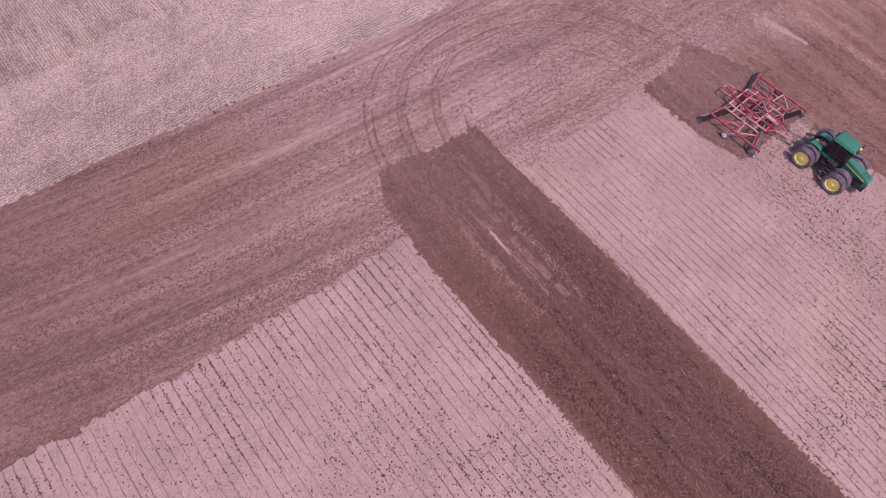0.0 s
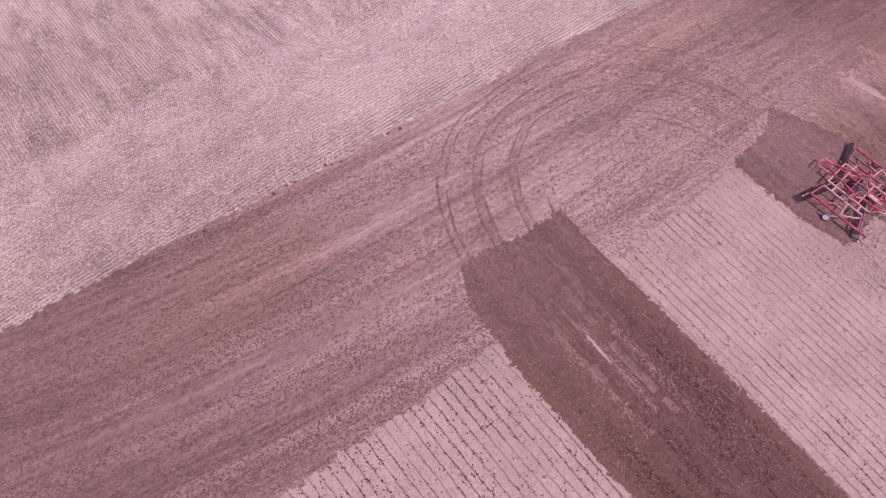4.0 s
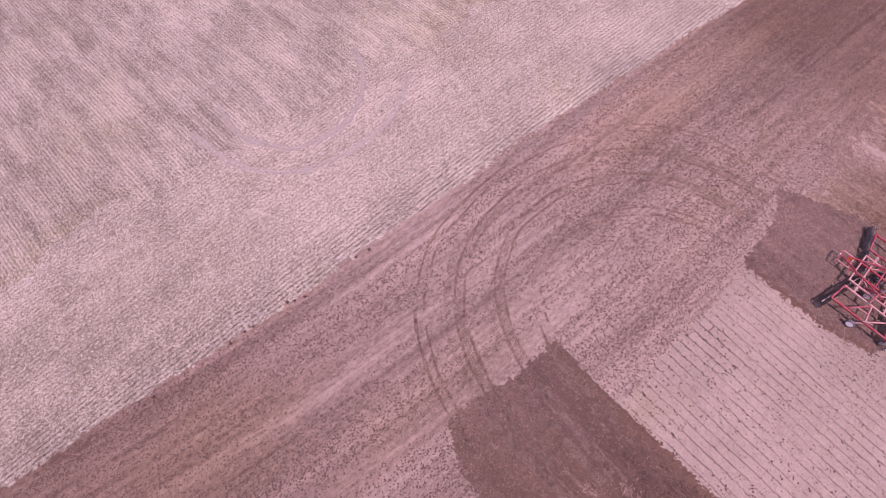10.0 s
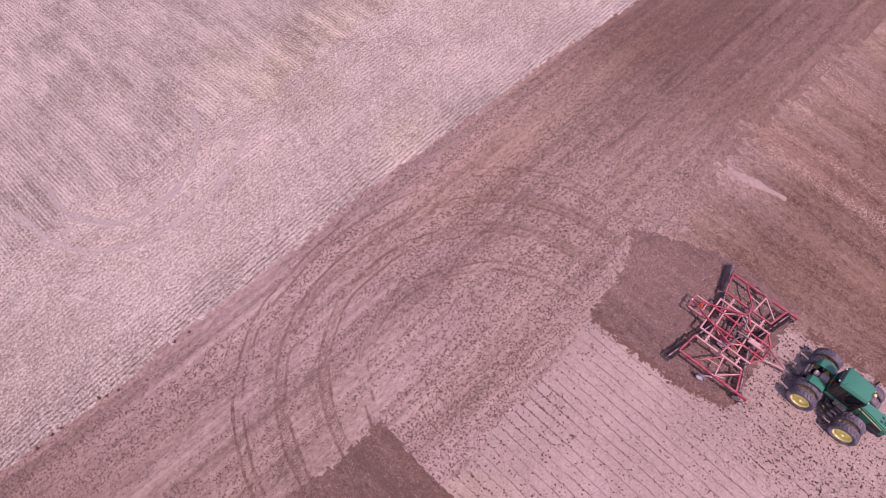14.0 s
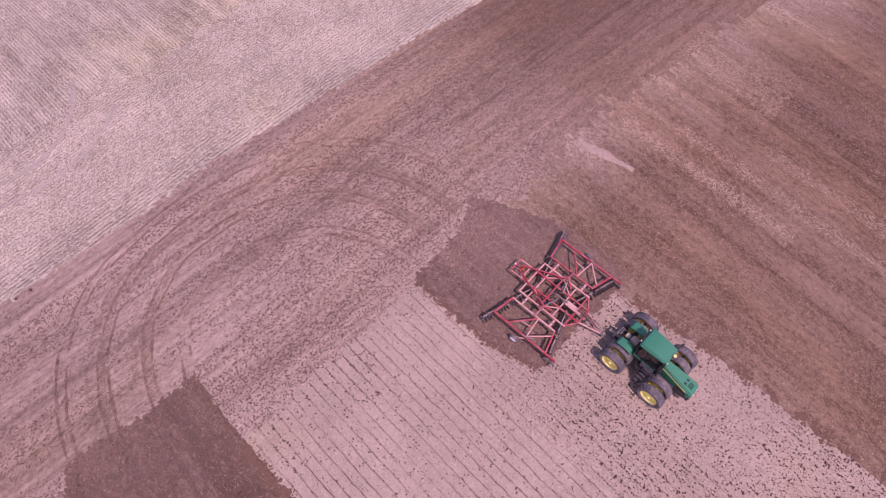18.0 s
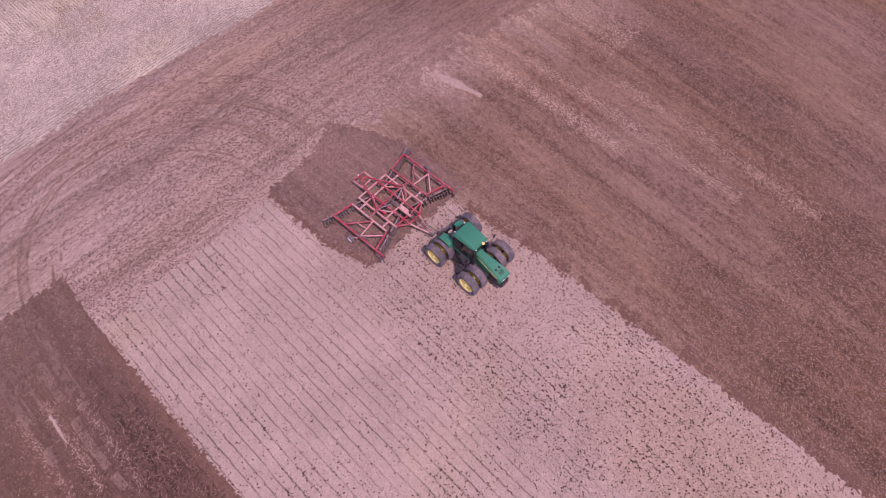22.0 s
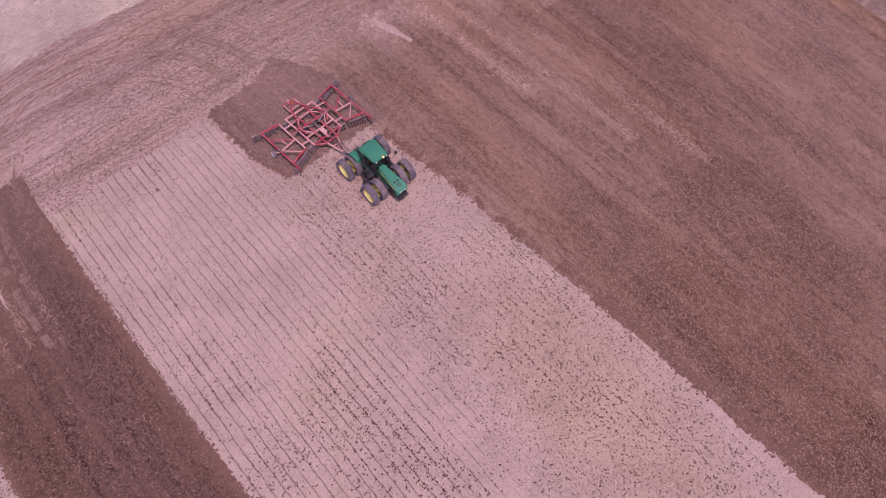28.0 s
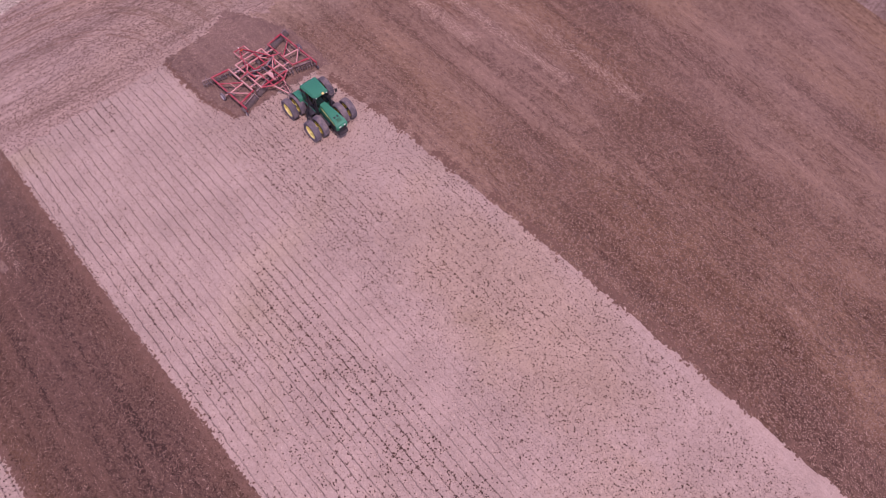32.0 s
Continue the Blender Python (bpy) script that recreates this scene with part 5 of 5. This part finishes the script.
def track(pts, width, offset, lugs, name, label, seed, dark=False, bed=None, gaps=0.0, first=0.0, last=1.0):
    """A tyre print pressed along a path: a shallow bed with soft kerbs, gaps where it faded, and lug bars across it."""
    path = smooth_path(pts, STEP)
    path = path[int(len(path) * first):max(4, int(len(path) * last))]
    rng = random.Random(seed)
    prof = [(-0.66, -0.03), (-0.5, 0.032), (-0.36, 0.0), (0.0, 0.004), (0.36, 0.0), (0.5, 0.032), (0.66, -0.03)]
    steps = np.arange(len(path)) * STEP
    swell = 0.65 + 0.7 * rough_noise(steps / 0.9, np.full(len(path), seed * 3.7), 21)
    sway = (rough_noise(steps / 2.5, np.full(len(path), seed * 1.9), 22) - 0.5) * 0.16
    rows = []
    for i, p in enumerate(path):
        d = (path[min(i + 1, len(path) - 1)] - path[max(i - 1, 0)]).normalized()
        nrm = Vector((-d.y, d.x))
        wob = rng.uniform(-0.03, 0.03) + float(sway[i])
        w = width * (1.0 if lugs else float(swell[i]))
        rows.append([((p + nrm * (offset + u * w + wob)).x, (p + nrm * (offset + u * w + wob)).y, z + rng.uniform(-0.012, 0.012)) for u, z in prof])
    a = np.array(rows)
    reg = region(a[..., 0], a[..., 1])
    a[..., 2] += hill(a[..., 0], a[..., 1]) + relief(a[..., 0], a[..., 1], reg) + 0.014
    n, k = a.shape[:2]
    ids = np.arange(n * k).reshape(n, k)
    co = [tuple(v) for v in a.reshape(-1, 3)]
    quads = np.stack([ids[:-1, :-1], ids[1:, :-1], ids[1:, 1:], ids[:-1, 1:]], -1)
    worn = 0.6 * rough_noise(steps / 1.4, np.full(n, seed * 5.1), 23) + 0.4 * rough_noise(steps / 0.45, np.full(n, seed * 2.3), 24)
    worn = worn - 0.16 * np.isin(reg[:, 3], (1, 7)) - 0.45 * np.clip(1.0 - steps / 9.0, 0.0, 1.0) * (first == 0.0) * (bed is None) * (steps[-1] > 25.0)
    kept = worn[:-1] >= gaps
    fresh = np.repeat(np.isin(reg[:-1, 3], (1, 7))[:, None], k - 1, 1)[kept].ravel()
    fs = [tuple(q) for q in quads[kept].reshape(-1, 4)]
    mats = list(np.where(fresh, 1, 3 if dark else 0))
    if lugs:
        for i in range(1, n - 3, 2):
            for s in (-1, 1):
                if worn[i] < gaps or rng.random() < 0.15:
                    continue
                c0, c1 = a[i, 3], a[min(i + 2, n - 1), 3 + 2 * s]
                j = len(co)
                dx, dy = c1[0] - c0[0], c1[1] - c0[1]
                ln = math.hypot(dx, dy) or 1
                half = rng.uniform(0.022, 0.036)
                wx, wy = -dy / ln * half, dx / ln * half
                up = rng.uniform(0.02, 0.045)
                for q in (c0, c1):
                    co += [(q[0] - wx, q[1] - wy, q[2] - 0.01), (q[0], q[1], q[2] + up), (q[0] + wx, q[1] + wy, q[2] - 0.01)]
                fs += [(j, j + 3, j + 4, j + 1), (j + 1, j + 4, j + 5, j + 2)]
                mats += [2] * 2
    ob = mesh_of(name, np.array(co), np.array(fs), bed or M_HEAD)
    for m in (M_PRESS, M_LUG, M_TRACK):
        ob.data.materials.append(m)
    ob.data.polygons.foreach_set("material_index", np.array(mats, np.int32))
    return tagged(ob, label, "track", group="tyre tracks", kind="structure")


for _k, (_run, _gap) in enumerate(((RUN_A, 0.43), (RUN_B, 0.30), (RUN_C, 0.30), (RUN_D, 0.40))):
    for _j, _o in enumerate((-0.36, 0.36)):
        track(_run, 0.17, _o, False, "tyre_track", "narrow dark wheel track curving over the headland", 100 + 10 * _k + _j, True, gaps=_gap)
    track(_run, 0.42, 0.0, _k in (1, 2), "tyre_track", "smooth pressed soil between two wheel tracks", 105 + 10 * _k, gaps=0.40 if _k in (1, 2) else 0.5)
for _k, (_run, _end) in enumerate(((RUN_B, 0.5), (RUN_C, 0.46))):
    track(_run, 0.52, 1.02, True, "tyre_track", "wide lugged tyre print curving over worked soil", 150 + _k, gaps=0.3, last=_end)
    track(_run, 0.46, 0.45, True, "tyre_track", "wide lugged tyre print curving over worked soil", 154 + _k, gaps=0.42, first=0.78)

# wheel marks over the grain stubble
M_NMARK = plain("stubble pressed flat", (0.36, 0.33, 0.27), 0.95, 0.6, 7.0, bump=0.8)
for _k, _pts in enumerate(([(23.6, 64.0), (23.1, 59.9), (24.0, 57.2), (25.7, 54.9), (28.3, 54.0), (30.9, 54.0), (33.7, 55.4), (36.0, 57.9), (37.5, 61.0)],
                           [(20.2, 63.0), (20.6, 58.1), (22.1, 55.0), (24.1, 52.8), (27.0, 51.6), (30.7, 51.2), (35.0, 52.0), (39.0, 54.5)],
                           )):
    track(_pts, 0.45, 0.0, False, "wheel_mark", "pale wheel mark pressed into grain stubble", 160 + _k, bed=M_NMARK)

# furrow lines left by an earlier turn
OUTER = [(55.6, 25.0), (56.6, 27.1), (59.5, 30.1), (63.4, 32.6), (68.6, 34.2), (73.9, 34.4), (79.0, 33.0)]
INNER = [(57.4, 23.4), (58.3, 25.3), (60.9, 27.8), (65.0, 30.0), (69.3, 30.7), (72.7, 29.9), (75.5, 28.4)]
for _k, _f in enumerate((0.0, 0.12, 0.22, 0.38, 0.47, 0.60, 0.74, 0.86, 1.0)):
    _pts = [(_a[0] * (1 - _f) + _b[0] * _f, _a[1] * (1 - _f) + _b[1] * _f) for _a, _b in zip(OUTER, INNER)]
    track(_pts, 0.13, 0.0, False, "furrow_line", "faint curved furrow line from an earlier turn", 170 + _k, gaps=0.42)
for _k, _o in enumerate((0.0, -0.5, -0.9)):
    track([(64.9, 20.8), (65.3, 22.7), (67.7, 23.8), (70.8, 24.1), (73.5, 23.5), (74.9, 22.2)], 0.15, _o, False, "furrow_line", "faint curved furrow line from an earlier turn", 190 + _k, gaps=0.38)


# ---- pale straw heaps and dark clumps ----
M_MAT = plain("matted straw", (0.36, 0.285, 0.225), 0.95, 0.45, 3.0, bump=0.5)


def straw_patch(a, b, width, seed, label):
    """A thin ragged mat of straw from a to b."""
    rng = random.Random(seed)
    a, b = Vector(a), Vector(b)
    d = (b - a).normalized()
    n = Vector((-d.y, d.x))
    L = (b - a).length
    rows, steps, across = [], int(L / 0.15), 7
    for i in range(steps + 1):
        t = i / steps
        w = width * (0.55 + 0.45 * math.sin(math.pi * min(1, t * 1.15 + 0.08))) * rng.uniform(0.75, 1.15)
        c = a + d * (L * t) + n * rng.uniform(-0.07, 0.07)
        rows.append([((c + n * (w * (k / (across - 1) - 0.5))).x, (c + n * (w * (k / (across - 1) - 0.5))).y, (0.05 if 0 < k < across - 1 and 0 < i < steps else -0.06) + rng.uniform(0, 0.05)) for k in range(across)])
    v = np.array(rows)
    v[..., 2] += land(v[..., 0], v[..., 1])
    ids = np.arange(v.shape[0] * v.shape[1]).reshape(v.shape[:2])
    q = np.stack([ids[:-1, :-1], ids[1:, :-1], ids[1:, 1:], ids[:-1, 1:]], -1).reshape(-1, 4)
    return tagged(mesh_of("straw_mat", v.reshape(-1, 3), q, M_MAT), label, "straw", kind="stuff")


straw_patch((65.25, 20.3), (66.25, 15.2), 1.0, 5, "pale ragged straw mat left on worked soil")
straw_patch((22.7, 17.4), (22.6, 14.6), 0.3, 6, "thin pale streak of straw on dark worked soil")


def strewn(box, n, seed, lean=0.0):
    rng = np.random.default_rng(seed)
    y = rng.uniform(box[2], box[3], n)
    x = (box[0] + box[1]) / 2 + rng.normal(0, (box[1] - box[0]) / 4, n) + lean * (y - box[3])
    p = np.stack([x, y], -1)
    return p


scatter("straw_streaks", CHIP, np.concatenate([strewn((68.8, 70.8, 2.0, 19.0), 2600, 201, -0.05), strewn((72.2, 74.0, -8.0, 16.0), 2200, 202, -0.04),
        strewn((79.0, 87.0, 10.0, 21.0), 3600, 203), strewn((76.0, 78.0, -14.0, 8.0), 1800, 205, -0.04), strewn((22.3, 23.2, 10.0, 18.5), 420, 207), strewn((20.4, 21.4, 9.0, 19.0), 260, 208), strewn((24.4, 25.2, 8.0, 17.0), 260, 209)]),
        (0.04, 0.11), M_CHAFF, "pale streaks of straw drawn over the worked field", "straw", 1.0, 0.0, 0.4, 206)


def make_clump(seed):
    rng = random.Random(seed)
    bm = B()
    for _ in range(34):
        a, r = rng.uniform(0, 2 * math.pi), rng.uniform(0.0, 0.20)
        base = Vector((r * math.cos(a), r * math.sin(a), -0.05))
        tip = base + Vector((math.cos(a) * rng.uniform(0.05, 0.22), math.sin(a) * rng.uniform(0.05, 0.22), rng.uniform(0.12, 0.32)))
        side = Vector((-math.sin(a), math.cos(a), 0)) * rng.uniform(0.02, 0.05)
        mid = base.lerp(tip, 0.6) + Vector((0, 0, 0.05))
        v = [bm.verts.new(p) for p in (base - side, base + side, mid + side * 0.9, tip, mid - side * 0.9)]
        bm.faces.new(v)
    bmesh.ops.create_icosphere(bm, subdivisions=2, radius=0.17, matrix=pose(0, 0, 0.02) @ Matrix.Diagonal((1.2, 1.0, 0.7, 1)))
    for w in bm.verts:
        w.co += Vector((rng.uniform(-0.02, 0.02), rng.uniform(-0.02, 0.02), rng.uniform(-0.02, 0.02)))
    me = bpy.data.meshes.new("weed_clump")
    bm.to_mesh(me)
    bm.free()
    me.materials.append(M_WEED)
    return me


CLUMPS = [make_clump(300 + k) for k in range(4)]
for _k, (_x, _y) in enumerate([(23.8, 42.4), (22.6, 42.6), (17.5, 42.7), (16.7, 42.9), (16.2, 43.2), (13.1, 43.4), (12.4, 43.5), (11.1, 43.5), (4.7, 44.0), (3.9, 43.9)]):
    _o = new("weed_clump", CLUMPS[_k % 4])
    _s = 0.36 + 0.28 * hashed(np.array(_k), np.array(7), 9)
    _o.matrix_basis = pose(_x, _y, float(land(np.array([_x]), np.array([_y]))[0]), 0, 0, 77 * _k) @ Matrix.Diagonal((_s, _s, _s, 1))
    tagged(_o, "dark brown withered weed clump at the stubble edge", "weed", group="weed clumps along the stubble edge")
